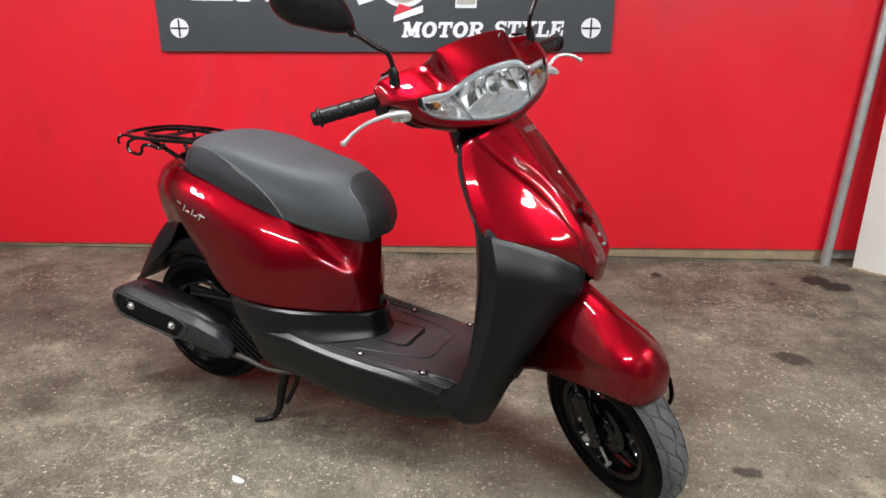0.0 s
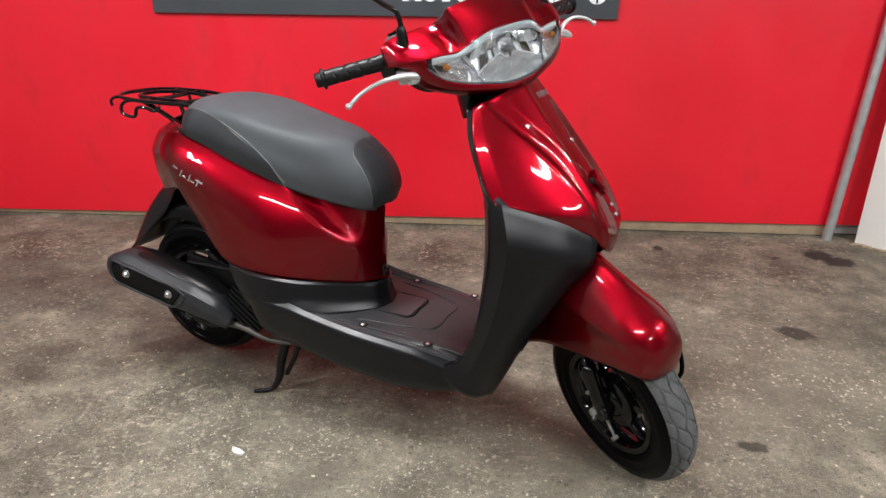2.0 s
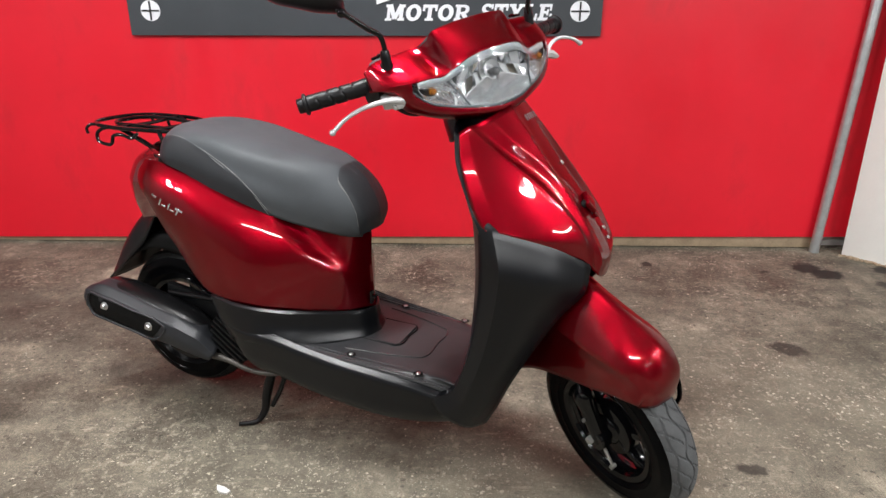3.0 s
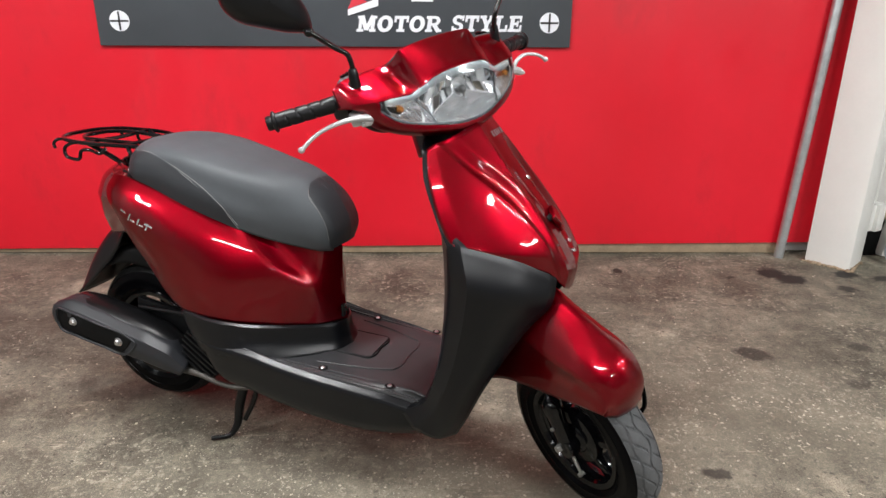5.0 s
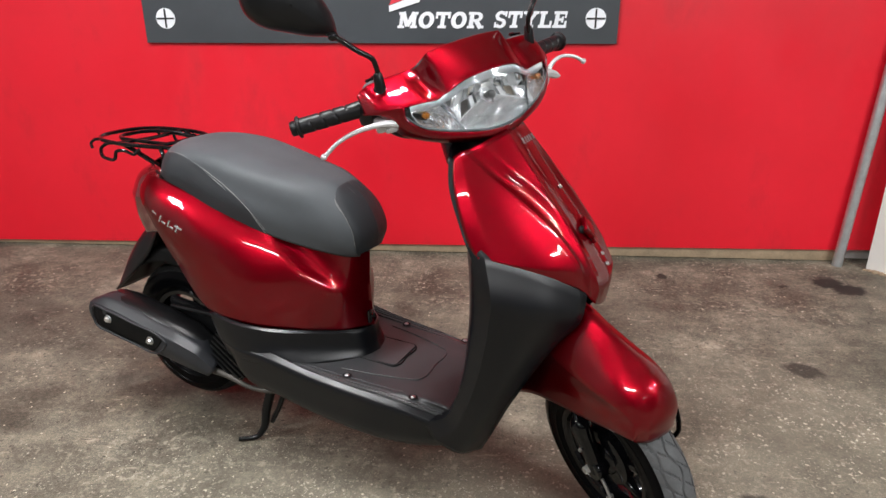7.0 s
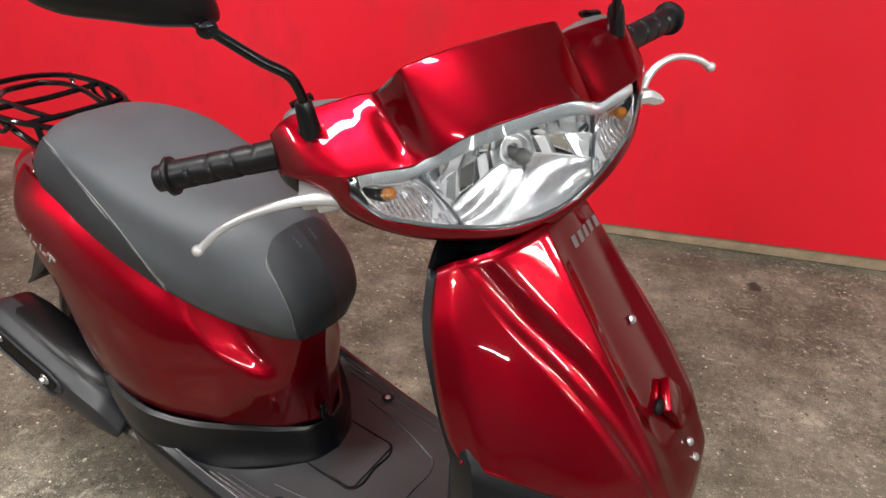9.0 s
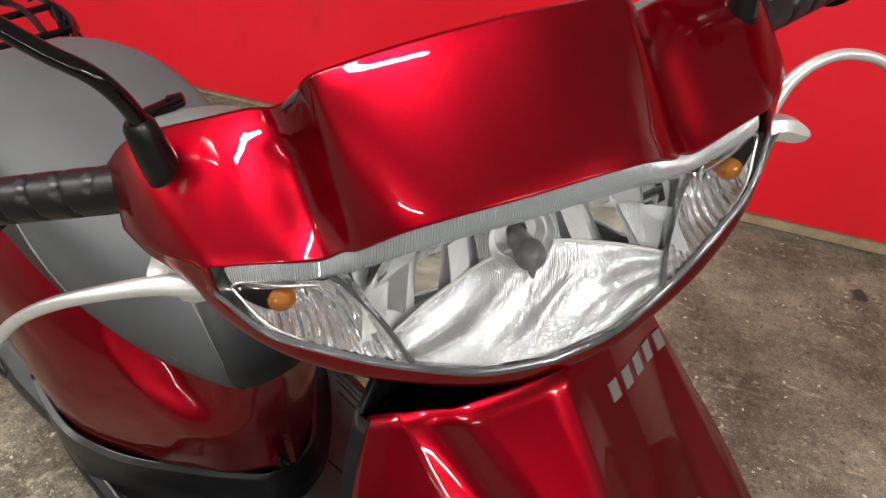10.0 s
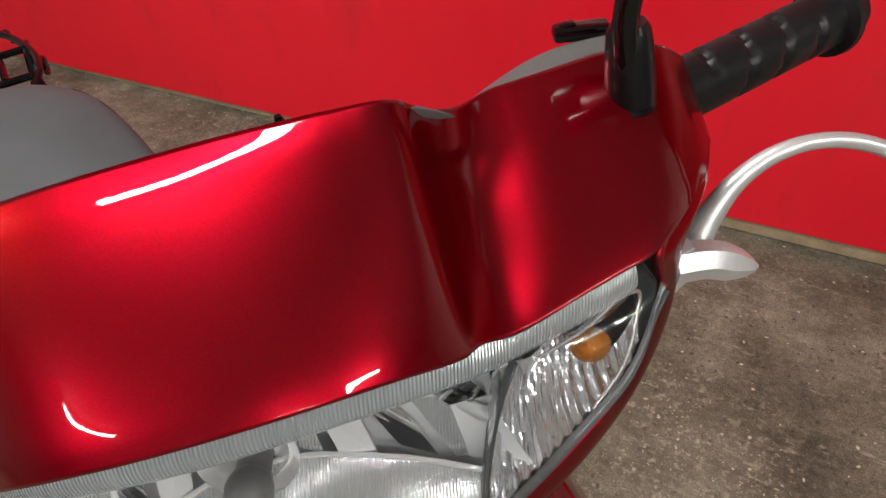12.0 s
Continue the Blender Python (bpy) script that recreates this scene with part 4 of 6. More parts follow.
SEAT_THIRD = [
    [(0.447, 0, 0.657), (0.443, -0.038, 0.651), (0.44, -0.064, 0.638), (0.433, -0.074, 0.613), (0.428, -0.072, 0.587), (0.42, -0.058, 0.564)],
    [(0.460, 0, 0.616), (0.456, -0.034, 0.612), (0.45, -0.056, 0.607), (0.441, -0.062, 0.593), (0.436, -0.058, 0.575), (0.43, -0.046, 0.562)],
    [(0.456, 0, 0.580), (0.452, -0.026, 0.578), (0.444, -0.042, 0.574), (0.438, -0.046, 0.570), (0.434, -0.042, 0.564), (0.43, -0.034, 0.560)],
]
SEAT = SEAT_FIRST + SEAT_SECOND + SEAT_THIRD
seat = part("seat", skin(SEAT, 6, 6, True), M_VINYL, scooter, "grey vinyl saddle with stitched seams", thick=0.003, sharp=60)


def on_seat(i, j):
    """A point of the seat's sheet: i along its rows, j from the midline outwards."""
    a = np.array(SEAT)
    col = spline(a.reshape(len(a), -1), 8).reshape(-1, a.shape[1], 3)[int(round(i * 8))]
    return spline(col, 8)[int(round(j * 8))]


for sgn in (-1, 1):
    for d in (0.0, 0.16):
        path = [on_seat(i, j) * (1, -sgn, 1) for i, j in ((1.0, 1.6 + d), (2.0, 2.1 + d), (3.0, 2.4 + d), (4.0, 2.75 + d), (4.9, 3.3 + d), (5.4, 4.0 + d), (5.7, 4.8 + d))]
        part("side_seam", tube(path, 0.0011, 5, 5), M_THREAD, seat, "double grey stitching")
        path = [on_seat(i, j) * (1, -sgn, 1) for i, j in ((7.9, 0.3), (7.95, 0.8), (8.2, 1.35 + d), (9.0, 1.9 + d), (10.0, 2.4 + d), (10.6, 3.0 + d), (11.2, 4.3 + d))]
        part("nose_seam", tube(path, 0.0011, 5, 5), M_THREAD, seat, "grey stitching round the seat's nose")


def seat_panel(corner, sgn, n=44, lift=0.0014):
    """A darker vinyl panel laid over part of the saddle; corner(a, b) gives its place on the sheet."""
    a = np.array(SEAT)
    fine = spline(a.reshape(len(a), -1), 8).reshape(-1, a.shape[1], 3)
    fine = spline(fine.transpose(1, 0, 2).reshape(a.shape[1], -1), 8).reshape(-1, fine.shape[0], 3).transpose(1, 0, 2)
    centre = np.array((0.15, 0, 0.66))
    rows = []
    for p in np.linspace(0, 1, n):
        row = []
        for q in np.linspace(0, 1, n):
            i, j = corner(p, q)
            i0, j0 = min(i * 8, fine.shape[0] - 1.001), min(j * 8, fine.shape[1] - 1.001)
            k, m = int(i0), int(j0)
            f, g = i0 - k, j0 - m
            at = (fine[k, m] * (1 - f) + fine[k + 1, m] * f) * (1 - g) + (fine[k, m + 1] * (1 - f) + fine[k + 1, m + 1] * f) * g
            nrm = np.cross(fine[k + 1, m] - fine[k, m], fine[k, m + 1] - fine[k, m])
            nrm /= np.linalg.norm(nrm) + 1e-9
            axis = np.array((at[0] * 0.85 + 0.02, 0, 0.66 - 0.1 * at[0]))
            nrm *= 1 if nrm @ (at - axis) > 0 else -1
            row.append((at + nrm * lift) * (1, -sgn, 1))
        rows.append(row)
    part("vinyl_panel", lattice(rows), M_VINYL_DARK, seat, "darker vinyl panel of the saddle", sharp=60)


for sgn in (-1, 1):
    seat_panel(lambda p, q: (1.0 + 4.7 * p, (lambda top: top + (5.0 - top) * q)(float(np.interp(1.0 + 4.7 * p, (1, 2, 3, 4, 4.9, 5.4, 5.7), (1.68, 2.18, 2.48, 2.83, 3.38, 4.08, 4.88))))), sgn)
    seat_panel(lambda p, q: ((lambda start: start + (12.0 - start) * q)(float(np.interp(5.0 * p, (0, 0.8, 1.43, 1.98, 2.48, 3.08, 4.38, 5.0), (7.9, 7.95, 8.2, 9.0, 10.0, 10.6, 11.2, 11.5)))), 5.0 * p), sgn)

# -- exhaust silencer on the right
def pipe_section(x, yc, zc, hw, hh, n=20, power=0.7):
    return [(x, yc + hw * np.sign(math.cos(s)) * abs(math.cos(s)) ** power, zc + hh * np.sign(math.sin(s)) * abs(math.sin(s)) ** power) for s in 2 * math.pi * np.arange(n) / n]


rows = [pipe_section(x, y, z, hw, hh) for x, y, z, hw, hh in ((-0.352, -0.125, 0.318, 0.01, 0.01), (-0.350, -0.125, 0.318, 0.036, 0.036), (-0.335, -0.125, 0.317, 0.042, 0.044), (-0.28, -0.125, 0.312, 0.046, 0.048), (-0.15, -0.125, 0.289, 0.046, 0.047), (-0.06, -0.125, 0.268, 0.044, 0.045), (-0.015, -0.12, 0.252, 0.032, 0.034), (0.02, -0.11, 0.238, 0.018, 0.02))]
silencer = part("silencer", lattice(rows, wrap_v=True), M_ENGINE, scooter, "sooty black exhaust silencer")
SHIELD_ROWS_FIRST = [
    [(-0.362, -0.14, 0.352), (-0.372, -0.165, 0.349), (-0.382, -0.176, 0.34), (-0.388, -0.18, 0.316), (-0.386, -0.178, 0.288), (-0.376, -0.165, 0.274), (-0.362, -0.14, 0.27)],
    [(-0.335, -0.132, 0.363), (-0.338, -0.166, 0.358), (-0.342, -0.184, 0.342), (-0.345, -0.188, 0.312), (-0.343, -0.186, 0.274), (-0.338, -0.168, 0.257), (-0.33, -0.14, 0.252)],
    [(-0.25, -0.13, 0.352), (-0.25, -0.166, 0.346), (-0.25, -0.186, 0.33), (-0.25, -0.19, 0.296), (-0.25, -0.188, 0.258), (-0.25, -0.17, 0.24), (-0.25, -0.14, 0.235)],
    [(-0.15, -0.13, 0.328), (-0.15, -0.166, 0.323), (-0.15, -0.186, 0.308), (-0.15, -0.19, 0.278), (-0.15, -0.188, 0.246), (-0.15, -0.17, 0.228), (-0.15, -0.14, 0.223)],
]
SHIELD_ROWS_SECOND = [
    [(-0.075, -0.126, 0.311), (-0.07, -0.164, 0.306), (-0.066, -0.186, 0.292), (-0.075, -0.192, 0.264), (-0.085, -0.188, 0.236), (-0.09, -0.17, 0.222), (-0.095, -0.14, 0.218)],
    [(-0.008, -0.118, 0.28), (0, -0.156, 0.276), (0.006, -0.178, 0.264), (-0.004, -0.184, 0.24), (-0.016, -0.182, 0.218), (-0.022, -0.166, 0.208), (-0.028, -0.135, 0.204)],
    [(0.034, -0.114, 0.234), (0.042, -0.148, 0.23), (0.046, -0.166, 0.222), (0.038, -0.172, 0.212), (0.028, -0.17, 0.203), (0.02, -0.158, 0.198), (0.014, -0.133, 0.196)],
]
SHIELD_ROWS = SHIELD_ROWS_FIRST + SHIELD_ROWS_SECOND
cover = part("heat_shield", skin(SHIELD_ROWS, 6, 5, folds=(1, 2, 4), bends=(4, 5)), M_HEAT, silencer, "satin black heat shield", thick=0.003, sharp=50)
part("shield_panel", skin([[(-0.352, -0.1865, 0.336), (-0.354, -0.190, 0.310), (-0.350, -0.188, 0.282)], [(-0.25, -0.1885, 0.325), (-0.25, -0.192, 0.296), (-0.25, -0.190, 0.264)], [(-0.14, -0.1885, 0.303), (-0.14, -0.192, 0.276), (-0.16, -0.190, 0.252)], [(-0.100, -0.1885, 0.288), (-0.115, -0.192, 0.268), (-0.140, -0.190, 0.246)]], 5, 5), M_SOCKET, silencer, "darker sunk panel of the heat shield", thick=0.002)
part("shield_rim", tube([(-0.356, -0.1885, 0.335), (-0.30, -0.1895, 0.334), (-0.20, -0.190, 0.316), (-0.10, -0.190, 0.294), (-0.088, -0.190, 0.284), (-0.100, -0.191, 0.262), (-0.132, -0.191, 0.243), (-0.20, -0.191, 0.252), (-0.30, -0.191, 0.268), (-0.352, -0.190, 0.280), (-0.362, -0.189, 0.310)], 0.0032, 8, 4, closed=True), M_HEAT, silencer, "raised rim round the sunk panel")
for x, y, z in ((-0.297, -0.194, 0.310), (-0.143, -0.195, 0.279)):
    part("shield_bolt", lathe([(0, -0.006), (0.006, -0.006), (0.0075, -0.004), (0.0075, 0), (0.0115, 0.001), (0.012, 0.003), (0, 0.003)], 16, (x, y, z), (0, 1, 0)), M_STEEL, silencer, "bright flanged bolt")
part("down_pipe", tube([(-0.05, -0.138, 0.225), (-0.02, -0.145, 0.214), (0.075, -0.146, 0.203), (0.145, -0.146, 0.188), (0.21, -0.140, 0.190), (0.30, -0.08, 0.195)], [0.016, 0.012, 0.008, 0.0065, 0.0065, 0.0065], 14), M_SOOT, silencer, "dull stained exhaust pipe")

# -- engine, swing arm and fan cover
engine = part("engine_block", merge(block((0.08, 0.01, 0.29), (0.22, 0.16, 0.16), 0.03), block((0.20, 0.0, 0.27), (0.16, 0.14, 0.10), 0.025), block((-0.06, 0.10, 0.25), (0.36, 0.07, 0.13), 0.03)), M_ENGINE, scooter, "sooty black engine block and belt case")
part("swing_arm", merge(block((-0.05, -0.075, 0.300), (0.26, 0.02, 0.085), 0.008, (0, 8, 0)), block((-0.155, -0.075, 0.24), (0.09, 0.02, 0.11), 0.01), tube([(-0.16, -0.09, 0.335), (-0.03, -0.10, 0.345), (0.07, -0.11, 0.352)], 0.007)), M_ENGINE, engine, "black swing arm plate")
part("swing_arm_bolt", lathe([(0, -0.006), (0.007, -0.005), (0.008, 0), (0, 0.002)], 6, (0.074, -0.126, 0.372)), M_STEEL, engine, "bright bolt head")
part("fan_cover", lathe([(0.0, -0.010), (0.030, -0.012), (0.066, -0.010), (0.075, 0.004), (0.080, 0.04), (0.080, 0.08)], 40, (0.095, -0.128, 0.272)), M_ENGINE, engine, "black cooling fan cover")
for k in range(9):
    a = radians(-35)
    d = -0.062 + 0.0155 * k
    h = math.sqrt(max(0.0, 0.070 ** 2 - d * d))
    cx, cz = 0.095 + d * math.cos(a + 1.57), 0.272 + d * math.sin(a + 1.57)
    part("fan_slat", block((cx, -0.142, cz), (2 * h, 0.012, 0.006), 0.002, (0, -math.degrees(a), 0)), M_ENGINE, engine)
part("shock_absorber", merge(tube([(-0.13, 0.10, 0.26), (-0.10, 0.10, 0.50)], 0.010), *[lathe([(0.024, -0.004), (0.028, 0), (0.024, 0.004), (0.020, 0)], 20, (-0.127 + 0.0045 * k, 0.10, 0.285 + 0.022 * k), (0.12, 0, 0.99)) for k in range(9)]), M_GLOSS, engine)
part("inner_guard", skin([[(-0.33, 0, 0.44), (-0.33, -0.055, 0.435), (-0.325, -0.065, 0.41)], [(-0.22, 0, 0.49), (-0.22, -0.06, 0.485), (-0.215, -0.072, 0.45)], [(-0.10, 0, 0.49), (-0.10, -0.06, 0.485), (-0.10, -0.072, 0.44)], [(0.02, 0, 0.44), (0.02, -0.06, 0.435), (0.02, -0.072, 0.40)]], 5, 5, True), M_SOCKET, scooter, "dark inner guard over the rear wheel", thick=0.003)
part("mud_flap", skin([[(-0.195, 0, 0.585), (-0.19, -0.05, 0.58), (-0.180, -0.085, 0.555)], [(-0.275, 0, 0.530), (-0.270, -0.052, 0.525), (-0.235, -0.078, 0.475)], [(-0.345, 0, 0.455), (-0.340, -0.05, 0.452), (-0.305, -0.074, 0.412)], [(-0.395, 0, 0.385), (-0.392, -0.045, 0.383), (-0.365, -0.07, 0.365)], [(-0.435, 0, 0.318), (-0.433, -0.040, 0.320), (-0.425, -0.060, 0.325)]], 5, 5, True), M_BLACK, scooter, "black rear mudguard flap", thick=0.006)

# -- centre stand
stand = part("centre_stand", merge(tube([(0.16, -0.085, 0.155), (0.145, -0.095, 0.09), (0.135, -0.105, 0.03), (0.125, -0.115, 0.012), (0.085, -0.150, 0.010)], [0.0135, 0.0125, 0.0100, 0.008, 0.006], 12),
                                   tube([(0.16, 0.085, 0.155), (0.145, 0.095, 0.09), (0.135, 0.105, 0.03), (0.125, 0.115, 0.012), (0.085, 0.150, 0.010)], [0.0135, 0.0125, 0.0100, 0.008, 0.006], 12),
                                   tube([(0.16, -0.085, 0.15), (0.16, 0, 0.15), (0.16, 0.085, 0.15)], 0.011, 12)), M_ENGINE, scooter, "black tubular centre stand on the floor")
part("stand_spring", tube([(0.215, -0.09, 0.185), (0.195, -0.095, 0.12), (0.165, -0.10, 0.06)], 0.007, 8), M_ENGINE, scooter, "dark stand spring")

# -- rear carrier
def bar(*pts, r=0.0055):
    return tube(pts, r, 8, 5)


RZ = 0.785
rack = part("luggage_rack", merge(
    bar((-0.085, -0.066, RZ - 0.008), (-0.16, -0.100, RZ - 0.002), (-0.26, -0.108, RZ), (-0.330, -0.090, RZ + 0.002), (-0.362, -0.050, RZ + 0.003), (-0.370, 0, RZ + 0.003), (-0.362, 0.050, RZ + 0.003), (-0.330, 0.090, RZ + 0.002), (-0.26, 0.108, RZ), (-0.16, 0.100, RZ - 0.002), (-0.085, 0.066, RZ - 0.008)),
    bar((-0.14, -0.050, RZ - 0.004), (-0.22, -0.062, RZ), (-0.29, -0.058, RZ + 0.001), (-0.315, -0.032, RZ + 0.002), (-0.318, 0, RZ + 0.002), (-0.315, 0.032, RZ + 0.002), (-0.29, 0.058, RZ + 0.001), (-0.22, 0.062, RZ), (-0.14, 0.050, RZ - 0.004)),
    bar((-0.14, -0.092, RZ - 0.004), (-0.14, 0, RZ - 0.006), (-0.14, 0.092, RZ - 0.004)), bar((-0.24, -0.106, RZ), (-0.24, 0, RZ - 0.004), (-0.24, 0.106, RZ))), M_GLOSS, scooter, "gloss black tubular luggage rack behind the seat")
for sgn in (-1, 1):
    part("rack_leg", merge(bar((-0.23, sgn * 0.105, RZ), (-0.19, sgn * 0.094, 0.762), (-0.145, sgn * 0.075, 0.728), r=0.0065), bar((-0.12, sgn * 0.085, RZ - 0.004), (-0.11, sgn * 0.088, 0.765), (-0.10, sgn * 0.088, 0.735))), M_GLOSS, rack)
    part("rope_hook", bar((-0.25, sgn * 0.108, RZ), (-0.275, sgn * 0.116, 0.782), (-0.294, sgn * 0.120, 0.768), (-0.292, sgn * 0.122, 0.752), (-0.272, sgn * 0.122, 0.744), (-0.245, sgn * 0.122, 0.747), (-0.238, sgn * 0.121, 0.765), (-0.21, sgn * 0.118, 0.770), (-0.185, sgn * 0.112, 0.762), (-0.17, sgn * 0.105, 0.775), r=0.0045), M_GLOSS, rack)
    part("rope_hook", bar((-0.320, sgn * 0.094, RZ + 0.002), (-0.335, sgn * 0.104, 0.786), (-0.345, sgn * 0.108, 0.776), (-0.340, sgn * 0.110, 0.764), r=0.004), M_GLOSS, rack)

# ---- handlebar, turned ----
BAR_AT = Vector((0.70, -0.16, 0.95))
SET = Matrix.Translation(BAR_AT) @ Matrix.Rotation(radians(0.82), 4, "Z") @ Matrix.Rotation(radians(-1.64), 4, "X") @ Matrix.Translation(-BAR_AT)


def on_bar(piece):
    """What sits on the handlebar, which is clamped a little askew."""
    v, f = piece
    r, t = np.array(SET.to_3x3()), np.array(SET.translation)
    return turned((np.asarray(v) @ r.T + t, f))


# the cowl's upper and lower edges, from the midline outwards: x, y, z
COWL_TOP = [(0.700, 0, 1.0625), (0.700, -0.040, 1.0618), (0.698, -0.068, 1.0588), (0.6955, -0.0865, 1.0550), (0.680, -0.0985, 1.0375), (0.667, -0.1095, 1.0268), (0.6555, -0.1275, 1.0234), (0.6545, -0.1325, 1.0230), (0.6505, -0.150, 1.0213), (0.6425, -0.180, 1.0175), (0.638, -0.205, 1.0105), (0.635, -0.219, 0.999)]
COWL_LOW = [(0.784, 0, 1.0165), (0.781, -0.040, 1.0140), (0.7735, -0.066, 1.0060), (0.7630, -0.0855, 0.9930), (0.7540, -0.0955, 0.9868), (0.7495, -0.1060, 0.9822), (0.7440, -0.1255, 0.9811), (0.7422, -0.1305, 0.98095), (0.7352, -0.150, 0.9801), (0.7275, -0.1690, 0.9790), (0.692, -0.204, 0.974), (0.660, -0.2225, 0.968)]
# how far each of its lines swells ahead, and how deep the two channels beside the visor sink at each height
COWL_SWELL = (0.0034, 0.0034, 0.0032, 0.0020, 0.0, 0.0, 0.0018, 0.0020, 0.0026, 0.0032, 0.0036, 0.0)
COWL_STEPS = ((0.0, 0.0), (0.12, 0.0003), (0.24, 0.0010), (0.33, 0.0042), (0.55, 0.0056), (0.78, 0.0050), (0.93, 0.0022), (1.0, 0.0))
AHEAD = np.array((0.47, 0, 0.88))
COWL = []
for t, sink in COWL_STEPS:
    row = []
    for k, (p, q, swell) in enumerate(zip(COWL_TOP, COWL_LOW, COWL_SWELL)):
        at = np.array(p) * (1 - t) + np.array(q) * t + AHEAD * swell * math.sin(math.pi * t) ** 0.6
        row.append(tuple(at - AHEAD * sink * {4: 0.8, 5: 1.0, 6: 0.12}.get(k, 0.0)))
    COWL.append(row)


cowl = part("headlight_cowl", on_bar(skin(COWL, 5, 6, True)), M_PAINT, scooter, "dark red handlebar cowl round the headlight", thick=0.0035, sharp=50)
CHIN_FIRST = [
    [(0.803, 0, 0.905), (0.799, -0.040, 0.908), (0.789, -0.072, 0.914), (0.768, -0.119, 0.925), (0.751, -0.149, 0.937), (0.7318, -0.1702, 0.9590), (0.7272, -0.1698, 0.9785), (0.692, -0.204, 0.9740), (0.660, -0.2225, 0.9680)],
    [(0.804, 0, 0.894), (0.800, -0.040, 0.898), (0.790, -0.074, 0.904), (0.770, -0.119, 0.912), (0.748, -0.154, 0.926), (0.727, -0.176, 0.943), (0.716, -0.184, 0.960), (0.690, -0.206, 0.9675), (0.658, -0.2235, 0.9655)],
    [(0.795, 0, 0.885), (0.790, -0.040, 0.888), (0.779, -0.076, 0.894), (0.757, -0.120, 0.902), (0.733, -0.155, 0.915), (0.713, -0.177, 0.931), (0.702, -0.187, 0.952), (0.680, -0.206, 0.9645), (0.652, -0.2215, 0.9640)],
]
CHIN_SECOND = [
    [(0.740, 0, 0.868), (0.735, -0.050, 0.871), (0.722, -0.080, 0.878), (0.704, -0.110, 0.888), (0.684, -0.145, 0.903), (0.668, -0.170, 0.918), (0.662, -0.182, 0.942), (0.650, -0.203, 0.961), (0.636, -0.219, 0.9625)],
]
CHIN = CHIN_FIRST + CHIN_SECOND
part("cowl_chin", on_bar(skin(CHIN, 6, 6, True)), M_PAINT, cowl, thick=0.0035, sharp=50)
BACK_FIRST = [
    [(0.697, 0, 1.0595), (0.697, -0.05, 1.0582), (0.691, -0.087, 1.0505), (0.664, -0.112, 1.0215), (0.650, -0.134, 1.0192), (0.64, -0.18, 1.0145), (0.636, -0.203, 1.0075), (0.633, -0.216, 0.995)],
    [(0.69, 0, 1.022), (0.69, -0.05, 1.02), (0.68, -0.089, 1.01), (0.648, -0.112, 1.003), (0.633, -0.135, 1.0125), (0.626, -0.172, 1.0165), (0.624, -0.198, 1.0095), (0.624, -0.212, 0.98)],
    [(0.625, 0, 0.972), (0.625, -0.05, 0.972), (0.62, -0.089, 0.975), (0.606, -0.112, 0.982), (0.6, -0.14, 0.986), (0.602, -0.172, 0.98), (0.606, -0.198, 0.97), (0.612, -0.215, 0.96)],
]
BACK_SECOND = [
    [(0.592, 0, 0.94), (0.592, -0.045, 0.94), (0.592, -0.08, 0.94), (0.594, -0.105, 0.94), (0.598, -0.14, 0.956), (0.604, -0.175, 0.958), (0.61, -0.205, 0.962), (0.616, -0.218, 0.966)],
    [(0.64, 0, 0.88), (0.64, -0.045, 0.882), (0.64, -0.08, 0.888), (0.64, -0.105, 0.896), (0.638, -0.14, 0.91), (0.636, -0.175, 0.926), (0.632, -0.202, 0.943), (0.628, -0.218, 0.955)],
    [(0.738, 0, 0.867), (0.733, -0.05, 0.87), (0.72, -0.08, 0.877), (0.702, -0.11, 0.887), (0.682, -0.145, 0.902), (0.666, -0.175, 0.919), (0.648, -0.204, 0.941), (0.634, -0.223, 0.953)],
]
BACK = BACK_FIRST + BACK_SECOND
part("meter_cover", on_bar(skin(BACK, 5, 5, True)), M_GREY, scooter, "grey moulded cover behind the handlebar", thick=0.003)
part("meter_screw", on_bar(lathe([(0, 0.0012), (0.0016, 0.0010), (0.0022, -0.001), (0.003, -0.004)], 12, (0.642, 0.036, 1.0300), (0, 0, 1))), M_GLOSS, scooter, "small black knob on the meter cover")
part("steering_cover", on_bar(skin([[(0.60, 0, 0.915), (0.615, -0.05, 0.915), (0.66, -0.066, 0.915), (0.72, -0.062, 0.905), (0.765, -0.03, 0.90), (0.775, 0, 0.90)],
                                    [(0.615, 0, 0.86), (0.628, -0.05, 0.86), (0.665, -0.066, 0.86), (0.72, -0.062, 0.868), (0.765, -0.035, 0.874), (0.78, 0, 0.876)],
                                    [(0.635, 0, 0.805), (0.645, -0.05, 0.805), (0.675, -0.066, 0.812), (0.72, -0.066, 0.835), (0.765, -0.045, 0.855), (0.79, 0, 0.865)]], 5, 5, True)), M_BLACK, scooter, "black cover round the steering head", thick=0.003)

# -- headlight unit
LENS_TOP = [(0.782, 0, 1.0140), (0.779, -0.040, 1.0118), (0.7715, -0.066, 1.0040), (0.761, -0.0855, 0.9912), (0.7490, -0.1045, 0.9805), (0.7392, -0.140, 0.9792), (0.7270, -0.1690, 0.9776)]
LENS_LOW = [(0.804, 0, 0.907), (0.800, -0.040, 0.910), (0.790, -0.071, 0.916), (0.777, -0.100, 0.921), (0.766, -0.122, 0.9275), (0.752, -0.149, 0.9385), (0.7315, -0.1698, 0.9600)]


